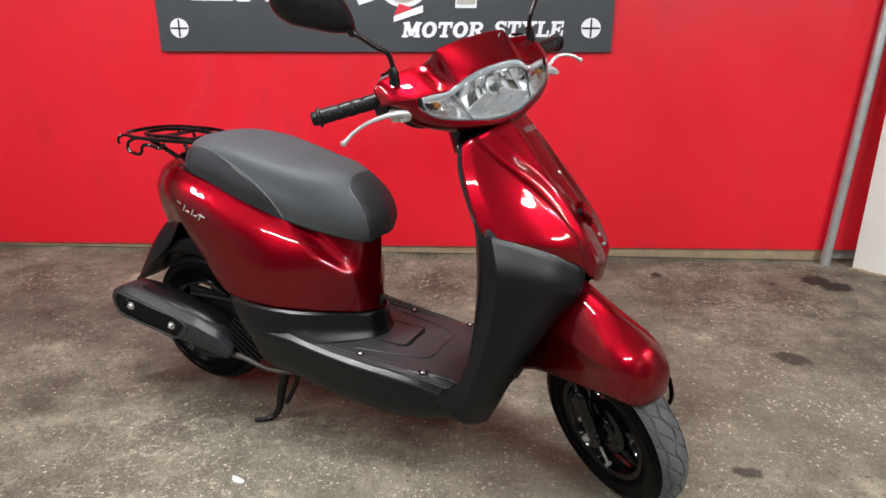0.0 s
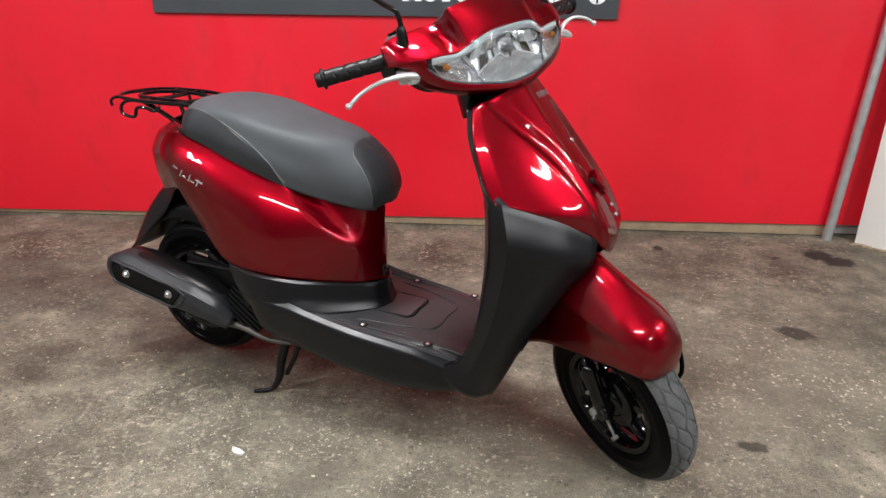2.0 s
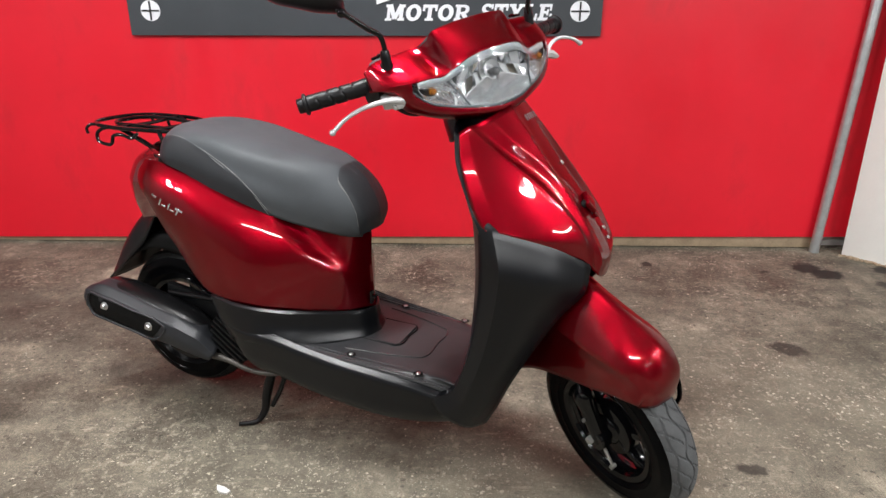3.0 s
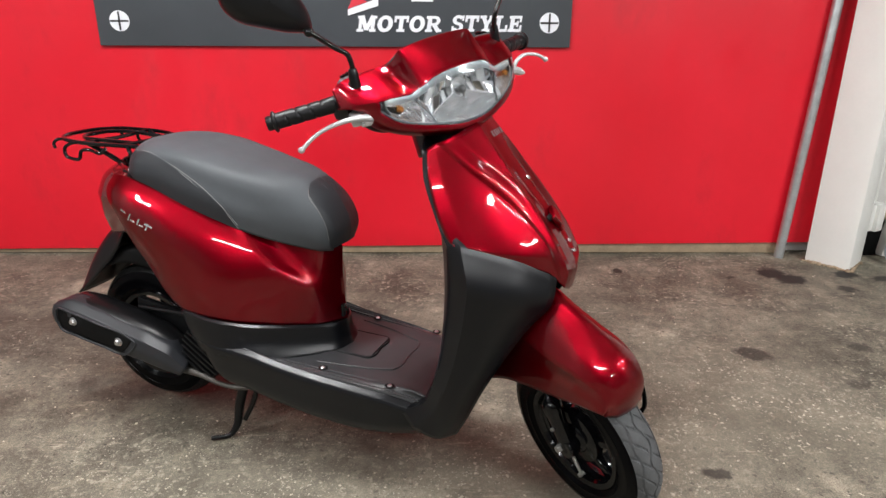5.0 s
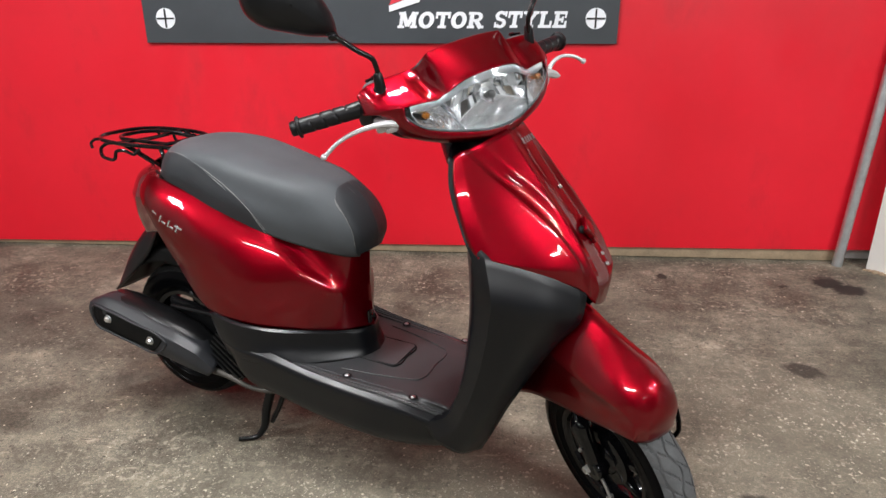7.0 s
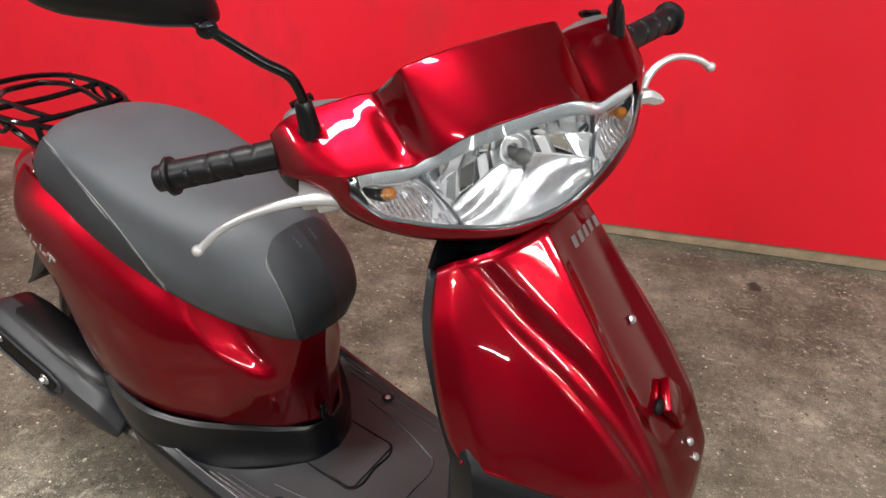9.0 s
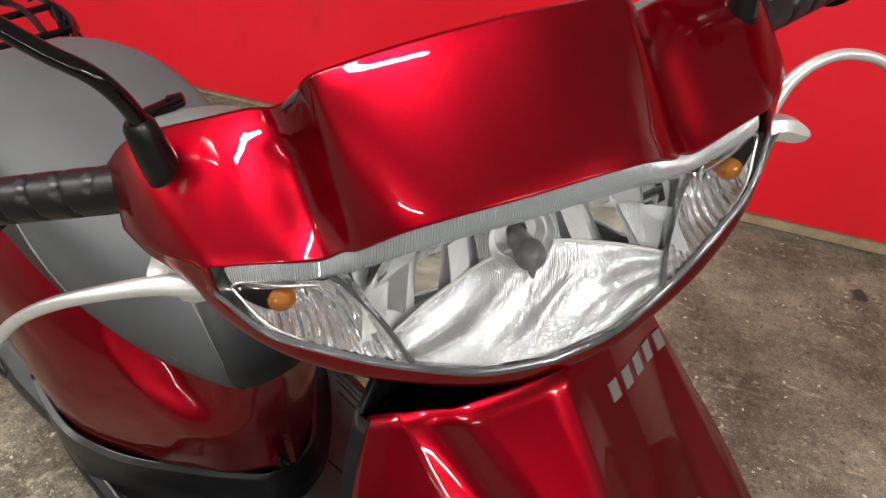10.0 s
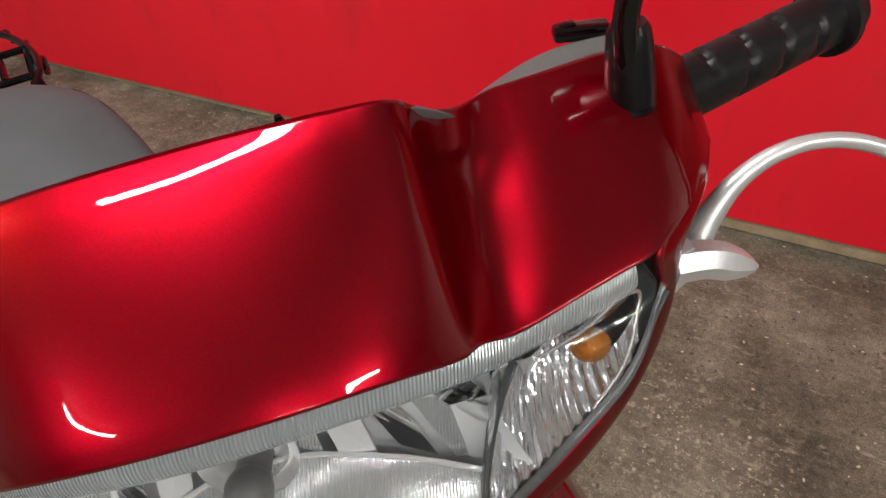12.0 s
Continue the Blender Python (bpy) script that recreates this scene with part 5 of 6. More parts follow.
def between(s, push=0.0):
    """A row of the lamp's face: s from its upper to its lower edge, pushed ahead in metres."""
    f = np.array((math.cos(RAKE * 0.7), 0, math.sin(RAKE * 0.7)))
    return [tuple(np.array(a) * (1 - s) + np.array(b) * s + f * push) for a, b in zip(LENS_TOP, LENS_LOW)]


def face_point(y, s, depth):
    """A point behind the lamp's face at the lateral place y."""
    row = np.array(between(s))
    p = np.array([np.interp(-abs(y), row[::-1, 1], row[::-1, k]) for k in range(3)])
    p[1] = y
    return p - depth * np.array((math.cos(RAKE * 0.7), 0, math.sin(RAKE * 0.7)))


def lamp_at(piece):
    """Put the lamp into its opening on the bar."""
    return on_bar(piece)


lamp_body = part("headlight", lamp_at(skin([between(0, -0.001), between(0.25, -0.068), between(0.5, -0.078), between(0.75, -0.068), between(1, -0.001)], 3, 4, True)), M_CRINKLE, scooter, "wide clear headlight with turn signals at both ends")
lamp_body.modifiers.clear()
lens = part("lens", lamp_at(skin([between(0, 0.001), between(0.25, 0.008), between(0.5, 0.011), between(0.75, 0.008), between(1, 0.001)], 6, 6, True, folds=(4,))), M_LENS, lamp_body, "clear lens")
lens.visible_shadow = False
low_edge = [np.array(p) * (1, s, 1) for s, pts in ((1, LENS_LOW[::-1]), (-1, LENS_LOW[1:])) for p in pts]
part("lens_edge", lamp_at(tube(low_edge, 0.0008, 8, 4)), M_RIMBAND, lamp_body, "smoked lower edge of the lens")
for sgn in (-1, 1):
    rows = [[], [], []]
    for a, b in zip(LENS_TOP, LENS_LOW):
        up = (np.array(a) - b) / np.linalg.norm(np.array(a) - b)
        for row, f, lift in zip(rows, (0.0, 0.0016, 0.0034), (0.0012, 0.0008, -0.001)):
            row.append(tuple((np.array(b) + up * f + np.array((lift, 0, 0))) * (1, -sgn, 1)))
    part("lens_flange", lamp_at(skin(rows, 2, 4)), M_FLANGE, lamp_body, "smoked rim of the lens")


def drop(y):
    """The lamp's height at a lateral place, to lay bands of even width along its edges."""
    return float(np.linalg.norm(face_point(y, 0.0, 0.0) - face_point(y, 1.0, 0.0)))


# a finely fluted band hangs from the upper edge and bends with it
BAND_Y = (0, -0.03, -0.055, -0.075, -0.090, -0.1045, -0.125, -0.145, -0.1585)
band = [[tuple(face_point(y, w / drop(y), d)) for y in BAND_Y] for w, d in ((-0.002, 0.0010), (0.004, 0.0000), (0.010, 0.0012), (0.0148, 0.0050))]
part("fluted_band", lamp_at(skin(band, 3, 6, True)), M_FLUTE_TOP, lamp_body, "finely fluted band along the lamp's top")
# main reflector: a bowl with tilted plane facets above, a ribbed shelf below an arched edge
def arch(u):
    return 0.44 + 0.40 * abs(u) ** 1.7


def bowl(u):
    return 0.012 + 0.034 * (1 - abs(u) ** 2.2)


grid = []
for i in range(13):
    row = []
    for u in np.linspace(-1, 1, 41):
        s = 0.13 + (0.98 - 0.13) * i / 12
        row.append(tuple(face_point(0.094 * u - 0.030 * u * max(0.0, s - 0.4), s, bowl(u) + 0.004)))
    grid.append(row)
part("reflector", lamp_at(lattice(grid)), M_SATIN, lamp_body, "plated reflector bowl", sharp=30)
# facets: inner and outer edge (share of the half width), lean, tilt about the upright and about the level axis
FACETS = ((0.12, 0.25, 0.02, 0.30, 0.30), (0.26, 0.40, 0.08, -0.44, 0.55), (0.41, 0.57, 0.16, 0.52, 0.20), (0.58, 0.74, 0.22, -0.30, 0.60), (0.75, 0.92, 0.20, 0.46, 0.34))
for sgn in (-1, 1):
    for u0, u1, lean, yaw, tip in FACETS:
        for n, (a, b) in enumerate(((0.0, 0.46), (0.48, 1.0))):
            k = n * 2 + FACETS.index((u0, u1, lean, yaw, tip))
            pts = []
            for u, s in ((u0, a), (u1, a), (u1, b), (u0, b)):
                low = arch(u + lean * s) + 0.03
                ss = 0.15 + (low - 0.15) * s
                turn = (yaw * (1 if n == 0 else -0.7) * sgn * (u - (u0 + u1) / 2) * 0.088 + tip * (1 if n == 0 else -0.8) * (s - (a + b) / 2) * 0.040)
                pts.append(face_point(sgn * 0.090 * (u + lean * s), ss, bowl(u) - 0.006 + turn))
            quad = np.array(pts)
            ahead = np.array((0.0006, 0, 0.0002))
            part("reflector_facet", lamp_at((np.concatenate([quad + ahead, quad - ahead]), [(0, 1, 2, 3), (7, 6, 5, 4), (0, 4, 5, 1), (1, 5, 6, 2), (2, 6, 7, 3), (3, 7, 4, 0)])), (M_CHROME, M_MIRROR, M_FLUTE_V)[k % 3], lamp_body)
shelf = []
for i in range(17):
    row = []
    for u in np.linspace(-1, 1, 61):
        top = arch(u)
        ss = top + (0.985 - top) * i / 16
        depth = 0.030 * (1 - abs(u) ** 2.4) * (1 - i / 16) ** 0.9 + 0.005 + 0.0011 * math.sin(u * 7 + i * 0.62 + 1.1 * math.sin(u * 3.1)) * math.sin(math.pi * i / 16)
        row.append(tuple(face_point(u * (0.088 - 0.012 * i / 16), ss, depth)))
    shelf.append(row)
part("ribbed_shelf", lamp_at(lattice(shelf)), M_FLUTE_V, lamp_body, "ribbed lower part of the reflector", sharp=60)
part("shelf_lip", lamp_at(tube([p for p in shelf[0][2:-2:4]], 0.0011, 6, 3)), M_CHROME, lamp_body, "bright lip of the ribbed shelf")
dish = face_point(0.0, 0.36, 0.036)
part("bulb_dish", lamp_at(lathe([(0.019, 0.006), (0.0185, 0.004), (0.015, 0.001), (0.0145, 0.002), (0.011, -0.003), (0.006, -0.004)], 36, dish, (0.957, 0, 0.289))), M_CHROME, lamp_body, "plated dish round the bulb")
CAP = face_point(0.0, 0.41, 0.020)
part("bulb_cap", lamp_at(merge(ball(tuple(CAP), (0.0095, 0.0088, 0.0088), 10), lathe([(0.0066, -0.028), (0.0066, 0.0)], 20, tuple(CAP - (0.004, 0, 0.001)), (0.95, 0, 0.3)), tube([CAP + (0.002, 0, -0.007), CAP + (0.003, 0, -0.011), CAP + (0.0035, 0, -0.0155)], [0.0030, 0.0022, 0.0010], 8, 3))), M_SHADE, lamp_body, "dull grey bulb shade")
for sgn in (-1, 1):
    pod = []
    for i in range(13):
        row = []
        for j in range(113):
            v = j / 112
            s0 = 0.0140 / drop(0.104 + 0.052 * v)
            s = s0 + (0.965 - s0) * i / 12
            y0 = 0.1000 - 0.024 * s
            y1 = 0.1570 - 0.004 * abs(s - 0.5)
            y = sgn * (y0 + (y1 - y0) * v)
            low = min(1.0, max(0.0, (i - 5) / 3))
            depth = 0.024 * (1 - (2 * v - 1) ** 2) * (1 - (2 * i / 12 - 1) ** 2) ** 0.6 + 0.004 + 0.0010 * math.sin(v * 92) * low + 0.0022 * math.sin(v * 19 + 0.8 * i) * (1 - low)
            row.append(tuple(face_point(y, s, depth)))
        pod.append(row)
    part("signal_reflector", lamp_at(lattice(pod)), M_CRINKLE, lamp_body, "plated pleated signal reflector", sharp=20)
    # a near-black sheet over the reflector beyond the bulb paints the shade of the gap
    part("signal_shade", lamp_at(skin([[tuple(face_point(sgn * y, s, d)) for y, d in ((0.134, 0.006), (0.145, 0.0045), (0.1565, 0.0035))] for s in (0.38, 0.52, 0.66)], 3, 3)), M_SOCKET, lamp_body, "near-black sheet with the shade of the gap in the signal housing")
    part("signal_bulb", lamp_at(merge(ball(tuple(face_point(sgn * 0.1345, 0.49, 0.0045)), (0.0075, 0.0082, 0.0066), 12), lathe([(0.0045, -0.012), (0.0045, 0.0)], 16, tuple(face_point(sgn * 0.1345, 0.49, 0.007)), (0.9, sgn * 0.3, 0.2)))), M_AMBER, lamp_body, "amber signal bulb")
    part("signal_rim", lamp_at(tube([np.array(face_point(sgn * y, s, 0.0022)) for y, s in ((0.112, 0.29), (0.135, 0.30), (0.1535, 0.32), (0.1585, 0.44), (0.1560, 0.66), (0.1470, 0.86), (0.1300, 0.955))], 0.0009, 8, 6)), M_BADGE, lamp_body, "bright edge of the signal reflector")
    part("lamp_divider", lamp_at(tube([tuple(face_point(sgn * 0.1035, 0.22, 0.003)), tuple(face_point(sgn * 0.0960, 0.42, 0.008)), tuple(face_point(sgn * 0.0850, 0.70, 0.008)), tuple(face_point(sgn * 0.0760, 0.98, 0.003))], 0.0018, 6, 6)), M_FLANGE, lamp_body)

# -- grips, levers, mirrors
def handle(sgn):
    def put(p):
        v, f = p
        return on_bar((np.asarray(v) * (1, -sgn, 1), f))

    a, b = np.array((0.630, -0.195, 0.970)), np.array((0.572, -0.346, 0.957))
    ax = b - a
    ln = np.linalg.norm(ax)
    prof = [(0.0, 0.0), (0.017, 0.0), (0.0175, 0.02)]
    for k in range(40):
        h = 0.035 + k * (ln - 0.058) / 40
        prof.append((0.0165, h))
    prof += [(0.0165, ln - 0.022), (0.0215, ln - 0.020), (0.0220, ln - 0.016), (0.0185, ln - 0.013), (0.0150, ln - 0.012), (0.0150, ln - 0.002), (0.012, ln), (0.0, ln)]
    spiral = lambda t, h: -0.0022 if 0.045 < h < ln - 0.04 and (h / 0.026 + t / (2 * math.pi)) % 1 < 0.14 else 0.0
    grip = part("grip", put(lathe(prof, 32, a, ax, spiral)), M_GRIP, scooter, "black rubber grip with spiral grooves", sharp=60)
    part("switch_housing", put(merge(block((0.640, -0.195, 0.958), (0.045, 0.05, 0.045), 0.012, (0, 0, 18)), tube([(0.665, -0.185, 0.945), (0.672, -0.17, 0.925), (0.668, -0.14, 0.905), (0.66, -0.10, 0.895)], 0.012))), M_BLACK, scooter, "black switch housing")
    if sgn > 0:
        bend = [(0.690, -0.180, 0.908), (0.681, -0.203, 0.916), (0.671, -0.220, 0.929), (0.666, -0.235, 0.941), (0.664, -0.250, 0.9485), (0.664, -0.266, 0.9515), (0.666, -0.288, 0.9480), (0.671, -0.306, 0.9400), (0.6755, -0.319, 0.9285)]
        thick = [0.0105, 0.0092, 0.0068, 0.0050, 0.0044, 0.0041, 0.0040, 0.0040, 0.0043]
    else:
        bend = [(0.708, -0.178, 0.946), (0.703, -0.205, 0.9525), (0.697, -0.24, 0.954), (0.689, -0.272, 0.949), (0.681, -0.30, 0.9375), (0.676, -0.318, 0.925), (0.6755, -0.326, 0.920)]
        thick = [0.0085, 0.0064, 0.0050, 0.0044, 0.0041, 0.0044, 0.0044]
    lever = part("brake_lever", put(tube(bend, thick, 14)), M_ALLOY, scooter, "bare alloy brake lever")
    part("lever_tip", put(ball(np.array(bend[-1]) + (0, -0.001, 0), (0.0065, 0.0065, 0.0065), 10)), M_ALLOY, lever)
    part("lever_pivot", put(block((0.700, -0.180, 0.942), (0.020, 0.030, 0.016), 0.004, (0, 0, -12))), M_ALLOY, lever, "alloy lever bracket")
    if sgn < 0:
        part("lever_perch", put(merge(block((0.676, -0.196, 0.9445), (0.040, 0.030, 0.022), 0.006, (0, 8, -18)), block((0.694, -0.188, 0.936), (0.020, 0.022, 0.010), 0.003, (0, 8, -18)))), M_ALLOY, lever, "alloy perch of the brake lever")
        part("lever_web", put(prism([(-0.184, 0.934), (-0.205, 0.945), (-0.220, 0.952), (-0.205, 0.956), (-0.184, 0.954)], 0.698, 0.705, "x")), M_ALLOY, lever)
    else:
        part("parking_latch", put(tube([(0.704, -0.186, 0.9400), (0.705, -0.200, 0.9385), (0.7055, -0.212, 0.9320), (0.707, -0.2235, 0.9265), (0.7072, -0.2255, 0.9258)], [0.0095, 0.0092, 0.0085, 0.0030, 0.0012], 7)), M_ALLOY, lever, "alloy parking brake latch")
    part("pivot_screw", put(lathe([(0, 0.004), (0.005, 0.004), (0.006, 0.002), (0.006, -0.004)], 10, (0.700, -0.190, 0.937), (0, 0, 1))), M_STEEL, lever)


handle(-1)
handle(1)


def mirror(sgn):
    def put(p):
        v, f = p
        return on_bar((np.asarray(v) * (1, -sgn, 1), f))

    stalk = part("mirror", put(tube([(0.667, -0.180, 1.020), (0.668, -0.181, 1.050), (0.670, -0.186, 1.067), (0.662, -0.206, 1.085), (0.648, -0.236, 1.115), (0.640, -0.250, 1.128)], 0.0052, 12)), M_GLOSS, scooter, "black rear-view mirror on a bent stalk")
    part("boot", put(lathe([(0.0, 0.030), (0.0070, 0.030), (0.0088, 0.027), (0.0100, 0.016), (0.0106, 0.004), (0.0106, -0.012)], 24, (0.668 - 0.004 * (sgn > 0), -0.181 - 0.002 * (sgn > 0), 1.009), (-0.05, 0, 1))), M_BLACK, stalk, "matt black rubber boot")
    # disc laid on the cowl, the hole's shade as its near-black colour
    part("boot_hole_shade", put(lathe([(0.0, 0.0012), (0.0128, 0.0012), (0.0140, -0.0006)], 28, (0.6645, -0.1795, 1.0085), (0.40, -0.08, 0.91))), M_SOCKET, cowl, "near-black disc with the shade of the hole under the mirror boot")
    part("cover_catch", put(merge(block((0.622, -0.176, 1.0185), (0.010, 0.026, 0.006), 0.002, (8, 0, 4)), block((0.620, -0.170, 1.0215), (0.006, 0.008, 0.003), 0.001))), M_GLOSS, cowl, "small gloss black switch cap")
    part("neck_joint", put(ball((0.644, -0.242, 1.120), (0.0065, 0.010, 0.009), 10)), M_GLOSS, stalk)
    ring = spline([(-0.228, 1.118), (-0.262, 1.122), (-0.315, 1.142), (-0.362, 1.166), (-0.380, 1.192), (-0.378, 1.226), (-0.352, 1.246), (-0.30, 1.246), (-0.262, 1.226), (-0.240, 1.185), (-0.226, 1.145)], 4, closed=True)
    mid = np.array((-0.308, 1.190))
    rows = [[(x, *(mid + (p - mid) * s)) for p in ring] for x, s in ((0.606, 0.90), (0.606, 0.97), (0.612, 1.0), (0.622, 1.0), (0.634, 0.96), (0.645, 0.84), (0.652, 0.6), (0.655, 0.3), (0.656, 0.02))]
    part("mirror_shell", put(lattice(rows, wrap_v=True)), M_BLACK, stalk, "black moulded mirror shell", sharp=50)
    glass = [[(0.6065, *(mid + (p - mid) * s)) for p in ring] for s in (0.92, 0.02)]
    part("mirror_glass", put(lattice(glass, wrap_v=True)), M_MIRROR, stalk, "mirror glass")


mirror(-1)
mirror(1)

# ---- sign on the red wall ----
SX0, SX1, SZ0, SZ1, SY = -1.377, 0.660, 0.968, 1.62, 3.232
sign = part("sign_board", block(((SX0 + SX1) / 2, SY + 0.009, (SZ0 + SZ1) / 2), (SX1 - SX0, 0.018, SZ1 - SZ0), 0.002), M_BOARD)
tagged(sign, "anthracite shop sign with white lettering on the red wall", "sign")


def on_sign(name, outline, material, lift, label=""):
    return part(name, prism(outline, SY - lift - 0.003, SY - lift, "y"), material, sign, label)


def disc(x, z, r):
    return [(x + r * math.cos(a), z + r * math.sin(a)) for a in np.linspace(0, 2 * math.pi, 40, endpoint=False)]


for x in (-1.278, 0.565):
    for z in (1.069, 1.52):
        on_sign("screw_emblem", disc(x, z, 0.042), M_SIGN_WHITE, 0.0002, "white disc with a black cross")
        on_sign("emblem_cross", [(x - 0.038, z - 0.0035), (x + 0.038, z - 0.0035), (x + 0.038, z + 0.0035), (x - 0.038, z + 0.0035)], M_SIGN_BLACK, 0.0034)
        on_sign("emblem_cross", [(x - 0.0035, z - 0.038), (x + 0.0035, z - 0.038), (x + 0.0035, z + 0.038), (x - 0.0035, z + 0.038)], M_SIGN_BLACK, 0.0038)


def stroke(x0, z0, x1, z1, w):
    """A straight stroke as an outline in letter space."""
    d = np.array((x1 - x0, z1 - z0), float)
    q = np.array((-d[1], d[0])) / np.linalg.norm(d) * w / 2
    return [tuple(np.array((x0, z0)) + q), tuple(np.array((x0, z0)) - q), tuple(np.array((x1, z1)) - q), tuple(np.array((x1, z1)) + q)]


def rect(x0, z0, x1, z1):
    return [(x0, z0), (x1, z0), (x1, z1), (x0, z1)]


def bowed(cx, cz, a, c, a2, c2, start=0, end=360, n=28):
    """A heavy ring or arc as a run of outlines; outer and inner half axes."""
    t = np.radians(np.linspace(start, end, n + 1))
    return [[(cx + a * math.cos(p), cz + c * math.sin(p)), (cx + a * math.cos(q), cz + c * math.sin(q)), (cx + a2 * math.cos(q), cz + c2 * math.sin(q)), (cx + a2 * math.cos(p), cz + c2 * math.sin(p))] for p, q in zip(t, t[1:])]


# heavy slab-serif capitals in a box 1 high: width and outlines
CAPITALS = {}
CAPITALS["M"] = (1.22, [rect(0.0, 0, 0.42, 0.17), rect(0.80, 0, 1.22, 0.17), rect(0.0, 0.83, 0.34, 1), rect(0.88, 0.83, 1.22, 1), rect(0.10, 0, 0.30, 1), rect(0.88, 0, 1.12, 1), stroke(0.26, 1.0, 0.61, 0.12, 0.26), stroke(0.96, 1.0, 0.61, 0.12, 0.26)])
CAPITALS["O"] = (0.98, bowed(0.49, 0.5, 0.49, 0.52, 0.21, 0.30))
CAPITALS["T"] = (0.92, [rect(0, 0.80, 0.92, 1), rect(0, 0.60, 0.15, 0.9), rect(0.77, 0.60, 0.92, 0.9), rect(0.33, 0, 0.59, 1), rect(0.20, 0, 0.72, 0.17)])
CAPITALS["R"] = (1.04, [rect(0, 0, 0.46, 0.17), rect(0, 0.83, 0.5, 1), rect(0.10, 0, 0.36, 1), rect(0.3, 0.40, 0.56, 0.56), rect(0.3, 0.84, 0.56, 1), *bowed(0.54, 0.70, 0.36, 0.30, 0.12, 0.13, -90, 90, 12), stroke(0.52, 0.48, 0.86, 0.02, 0.26), rect(0.80, 0, 1.04, 0.16)])
CAPITALS["S"] = (0.80, [*bowed(0.40, 0.72, 0.38, 0.30, 0.13, 0.12, 20, 270, 18), *bowed(0.40, 0.28, 0.38, 0.30, 0.13, 0.12, -160, 90, 18), rect(0.66, 0.68, 0.78, 1), rect(0.02, 0, 0.14, 0.34)])
CAPITALS["Y"] = (1.0, [rect(0, 0.83, 0.44, 1), rect(0.62, 0.83, 1.0, 1), stroke(0.20, 0.95, 0.50, 0.42, 0.26), stroke(0.82, 0.95, 0.50, 0.42, 0.20), rect(0.37, 0, 0.63, 0.5), rect(0.24, 0, 0.76, 0.17)])
CAPITALS["L"] = (0.86, [rect(0, 0, 0.86, 0.18), rect(0, 0.83, 0.48, 1), rect(0.10, 0, 0.36, 1), rect(0.72, 0, 0.86, 0.42)])
CAPITALS["E"] = (0.90, [rect(0, 0, 0.88, 0.18), rect(0, 0.82, 0.84, 1), rect(0.10, 0, 0.36, 1), rect(0.3, 0.42, 0.62, 0.58), rect(0.54, 0.32, 0.66, 0.68), rect(0.72, 0.60, 0.84, 1), rect(0.76, 0, 0.90, 0.42)])


def lettering(text, x0, x1, z0, z1):
    """Slanted heavy capitals fitted to a box on the sign."""
    gap = 0.07
    total = sum(CAPITALS[c][0] for c in text) + gap * (len(text) - 1) + 0.16
    at = 0.0
    for n, c in enumerate(text):
        pieces = []
        for m, q in enumerate(CAPITALS[c][1]):
            flat = [(x0 + (at + a + 0.16 * b) / total * (x1 - x0), z0 + b * (z1 - z0)) for a, b in q]
            pieces.append(prism(flat, SY - 0.0034 - 0.00012 * m, SY - 0.0004, "y"))
        part("capital_letter", merge(*pieces), M_SIGN_WHITE, sign, "white slab-serif capital " + c.lower(), sharp=20)
        at += CAPITALS[c][0] + gap


lettering("MOTOR", -0.268, 0.108, 1.030, 1.095)
lettering("STYLE", 0.140, 0.452, 1.032, 1.098)


def logo_block(outline, grow=0.014):
    """A stylised logo shape: a white outline behind a grey face."""
    q = np.array(outline)
    c = q.mean(0)
    big = [tuple(p + grow * 1.4 * (p - c) / (np.linalg.norm(p - c) + 1e-9)) for p in q]
    on_sign("logo_outline", big, M_SIGN_WHITE, 0.0006, "white outline of a logo shape")
    on_sign("logo_shape", outline, M_SIGN_GREY, 0.004, "grey stylised logo shape")


logo_block([(-1.195, 1.20), (-1.03, 1.20), (-1.03, 1.235), (-1.15, 1.235), (-1.15, 1.27), (-1.04, 1.27), (-1.04, 1.30), (-1.15, 1.30), (-1.15, 1.36), (-1.03, 1.36), (-1.03, 1.40), (-1.195, 1.40)])
logo_block([(-0.995, 1.20), (-0.945, 1.20), (-0.945, 1.40), (-0.995, 1.40)])
logo_block([(-0.87, 1.20), (-0.80, 1.20), (-0.86, 1.40), (-0.92, 1.40)])
logo_block([(-0.75, 1.20), (-0.66, 1.20), (-0.66, 1.40), (-0.75, 1.40)])
logo_block([(-0.62, 1.20), (-0.53, 1.19), (-0.50, 1.38), (-0.62, 1.40)])
logo_block([(-0.455, 1.185), (-0.40, 1.20), (-0.46, 1.38), (-0.53, 1.36)])
logo_block(disc(-0.255, 1.28, 0.105))
on_sign("logo_dot", disc(-0.255, 1.27, 0.03), M_SIGN_WHITE, 0.0075)
on_sign("logo_swoosh", [(-0.30, 1.095), (-0.17, 1.135), (-0.17, 1.165), (-0.30, 1.12)], M_SIGN_WHITE, 0.0042, "white slanted logo stroke")
on_sign("logo_swoosh", [(-0.30, 1.122), (-0.215, 1.152), (-0.275, 1.172)], M_SIGN_RED, 0.0046, "red logo wedge")
on_sign("logo_swoosh", [(-0.46, 1.215), (-0.43, 1.235), (-0.475, 1.275)], M_SIGN_RED, 0.008, "red logo wedge")
logo_block([(-0.022, 1.168), (0.058, 1.168), (0.070, 1.36), (-0.010, 1.36)], 0.012)
on_sign("logo_swoosh", [(-0.055, 1.195), (0.085, 1.255), (0.085, 1.285), (-0.055, 1.222)], M_SIGN_WHITE, 0.008, "white slanted logo stroke")
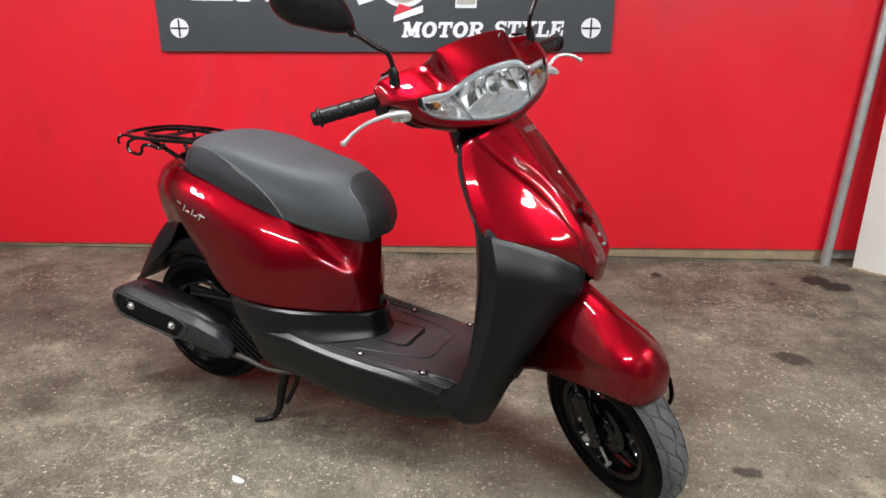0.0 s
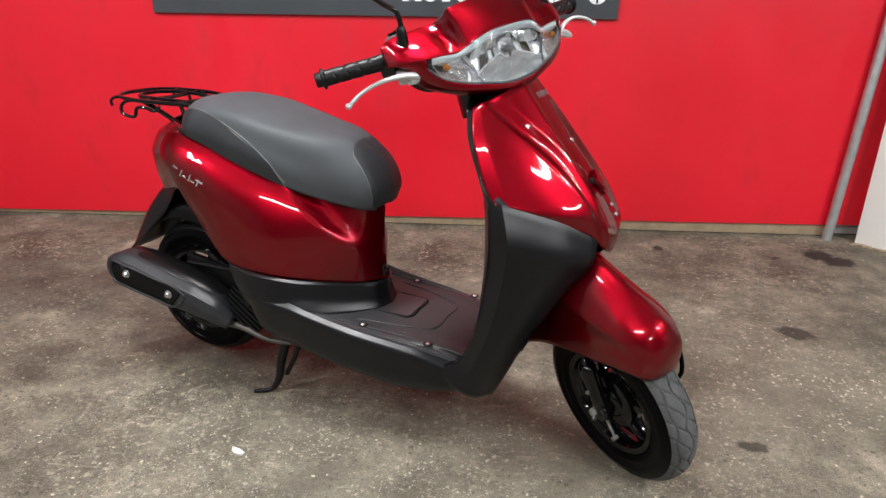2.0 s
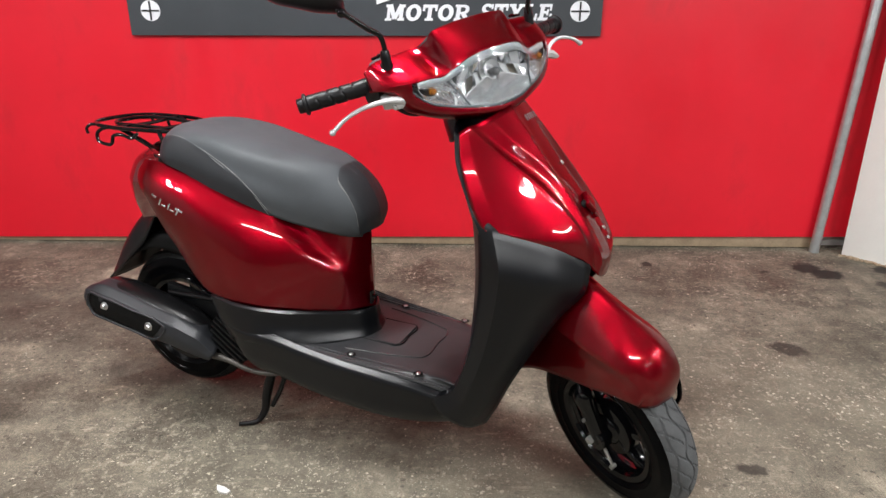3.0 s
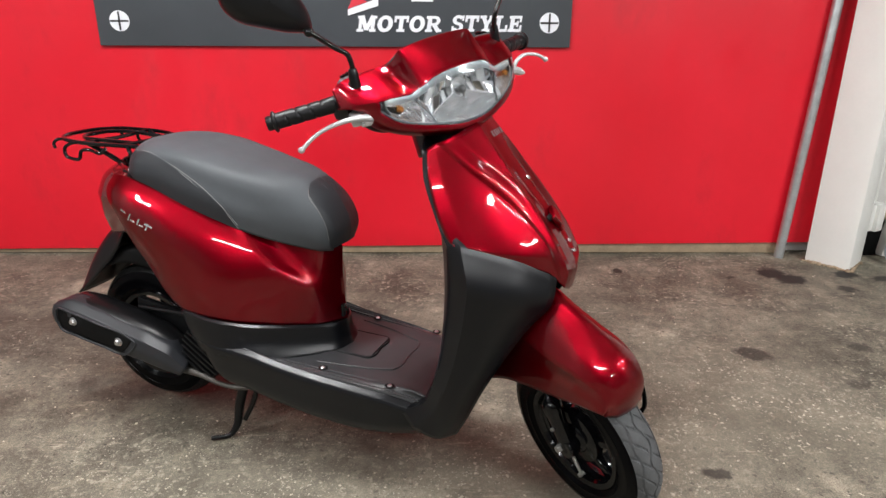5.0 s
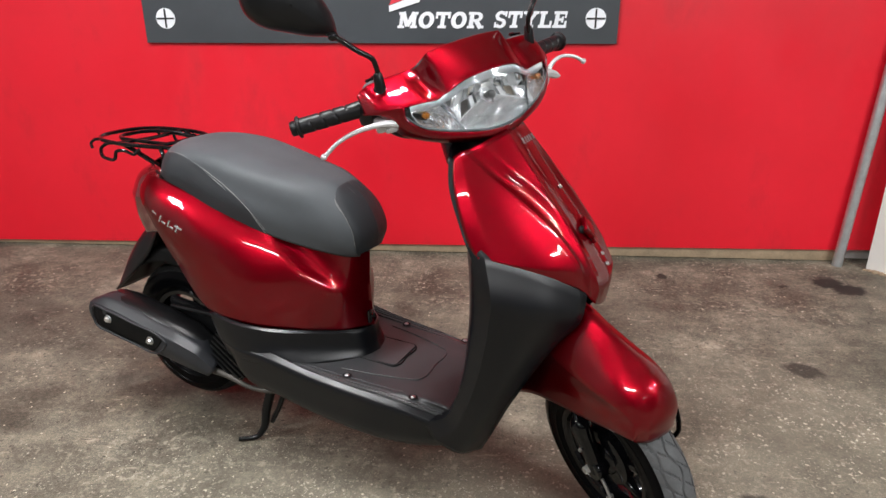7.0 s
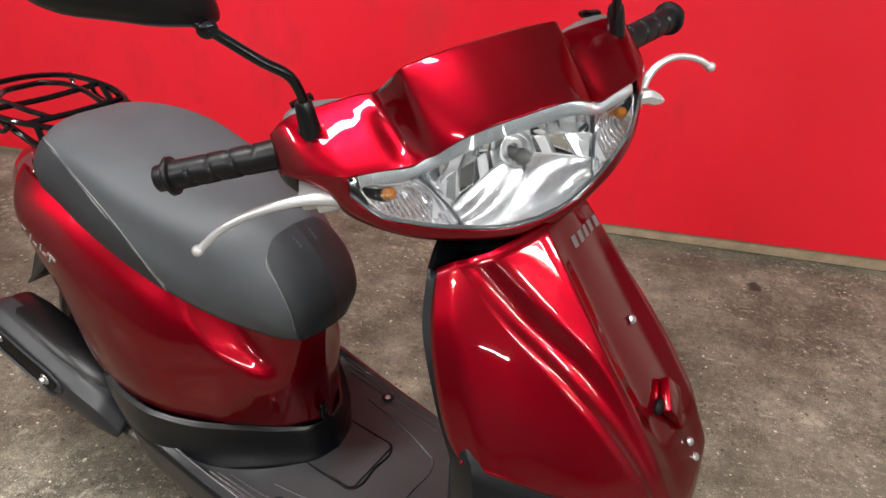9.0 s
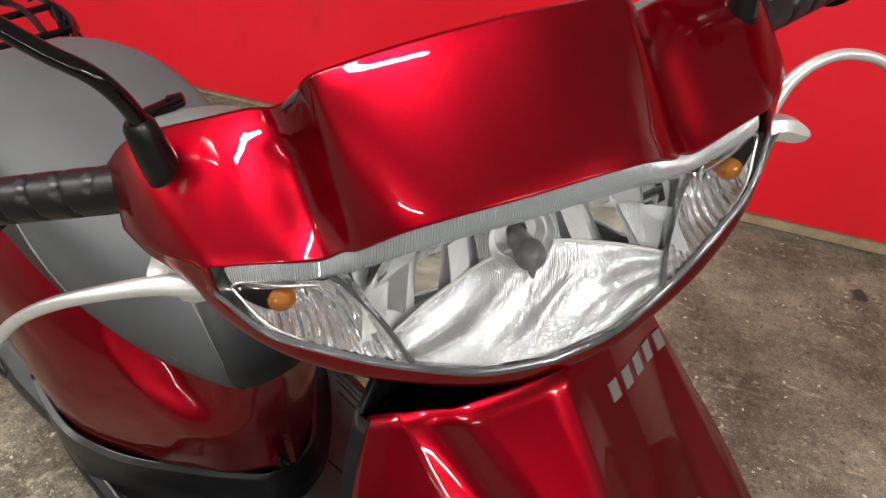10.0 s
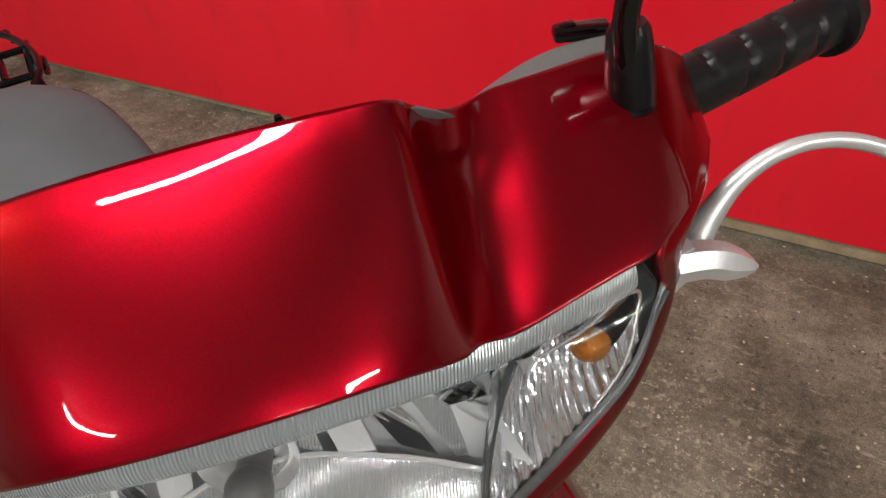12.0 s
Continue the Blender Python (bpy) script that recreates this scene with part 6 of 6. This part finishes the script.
on_sign("logo_swoosh", [(-0.055, 1.226), (0.05, 1.275), (0.02, 1.34), (-0.08, 1.28)], M_SIGN_RED, 0.0085, "red logo wedge")

# ---- column, leaning pipe, conduit ----
column = part("column", block((1.968, 3.147, CEILING / 2), (0.195, 0.170, CEILING), 0.014, (0, 0, -48.3)), M_WHITE)
tagged(column, "white painted column with a chipped foot", "column", "", "structure")
crumbs = []
for k in range(40):
    f = k / 39
    foot = np.array((1.841, 3.162)) * (1 - 2 * f) + np.array((1.971, 3.016)) * 2 * f if f < 0.5 else np.array((1.971, 3.016)) * (2 - 2 * f) + np.array((2.095, 3.132)) * (2 * f - 1)
    out = np.array((-0.7, -0.7)) if f < 0.5 else np.array((0.7, -0.7))
    foot = foot + out * random.uniform(-0.004, 0.009)
    size = random.uniform(0.004, 0.012)
    crumbs.append(ball((foot[0], foot[1], 0.003), (size, size * random.uniform(0.6, 1.1), random.uniform(0.003, 0.012)), 5))
part("chipped_foot", merge(*crumbs), M_TIMBER, column, "crumbled paint and mortar at the foot")
pipe = part("leaning_pipe", tube([(1.742, 3.212, 0.0), (1.772, 3.219, 0.62), (1.800, 3.224, 1.22), (1.84, 3.226, 2.1)], 0.0215, 24), M_GALV)
tagged(pipe, "galvanised steel pipe leaning against the red wall", "pipe")
part("pipe_mouth", lathe([(0.0215, 0.0), (0.0222, 0.003), (0.0215, 0.006)], 24, (1.742, 3.212, 0.004), (0.05, 0.01, 1)), M_GALV, pipe)
box = thing("junction_box", "off-white surface junction box with a conduit beside the column", "junction box")
part("box_body", block((2.138, 3.190, 0.217), (0.060, 0.085, 0.132), 0.005, (0, 0, 30)), M_CONDUIT, box)
part("box_cover", block((2.116, 3.152, 0.217), (0.054, 0.008, 0.124), 0.003, (0, 0, 30)), M_CONDUIT, box)
part("conduit", tube([(2.128, 3.185, 0.275), (2.126, 3.186, 0.8), (2.124, 3.188, 1.6), (2.122, 3.19, CEILING - 0.01)], 0.0105, 14), M_CONDUIT, box)
part("side_conduit", tube([(2.16, 3.20, 0.225), (2.26, 3.17, 0.222), (2.40, 3.15, 0.215)], 0.024, 14), M_STAINED, box, "stained cream branch conduit")
drain = part("drain_pipe", tube([(2.42, 3.06, 0.024), (2.27, 3.075, 0.022), (2.215, 3.10, 0.030), (2.205, 3.115, 0.065), (2.235, 3.13, 0.13), (2.285, 3.15, 0.20), (2.33, 3.16, 0.34)], 0.019, 16), M_PVC)
tagged(drain, "bent grey plastic pipe on the floor by the column", "pipe")
slab = part("concrete_lump", merge(block((2.30, 3.235, 0.11), (0.13, 0.06, 0.22), 0.02, (0, 4, 10)), block((2.34, 3.235, 0.36), (0.16, 0.06, 0.5), 0.02, (3, -4, -8))), M_PLASTER)
tagged(slab, "rough grey concrete lump behind the column", "rubble")
wedge = part("dark_board", block((2.175, 3.245, 0.09), (0.13, 0.022, 0.18), 0.004), M_SOCKET)
tagged(wedge, "black board standing in the gap beside the column", "board")

# ---- litter ----
chip = part("paper_scrap", merge(prism([(-0.512, 1.532), (-0.492, 1.525), (-0.474, 1.512), (-0.480, 1.503), (-0.500, 1.508), (-0.508, 1.518)], 0.001, 0.005, "z")), M_PLASTER)
tagged(chip, "small torn white scrap on the concrete floor", "litter")

# ---- strip lights ----
def strip_light():
    ob = thing("strip_light", "white ceiling strip light with a lit tube", "ceiling light", pose(STRIPS[0][0], STRIPS[0][1], CEILING, 0, 0, STRIPS[0][2]), "ceiling strip lights")
    part("housing", merge(block((0, 0, -0.025), (1.25, 0.09, 0.05), 0.006), block((-0.61, 0, -0.065), (0.03, 0.05, 0.04), 0.004), block((0.61, 0, -0.065), (0.03, 0.05, 0.04), 0.004)), M_WHITE, ob)
    part("tube", tube([(-0.6, 0, -0.072), (0, 0, -0.072), (0.6, 0, -0.072)], 0.013, 12), M_GLOW, ob, "glowing tube")
    return ob


first = strip_light()
for sx, sy, sr in STRIPS[1:]:
    copy_thing(first, pose(sx, sy, CEILING, 0, 0, sr))
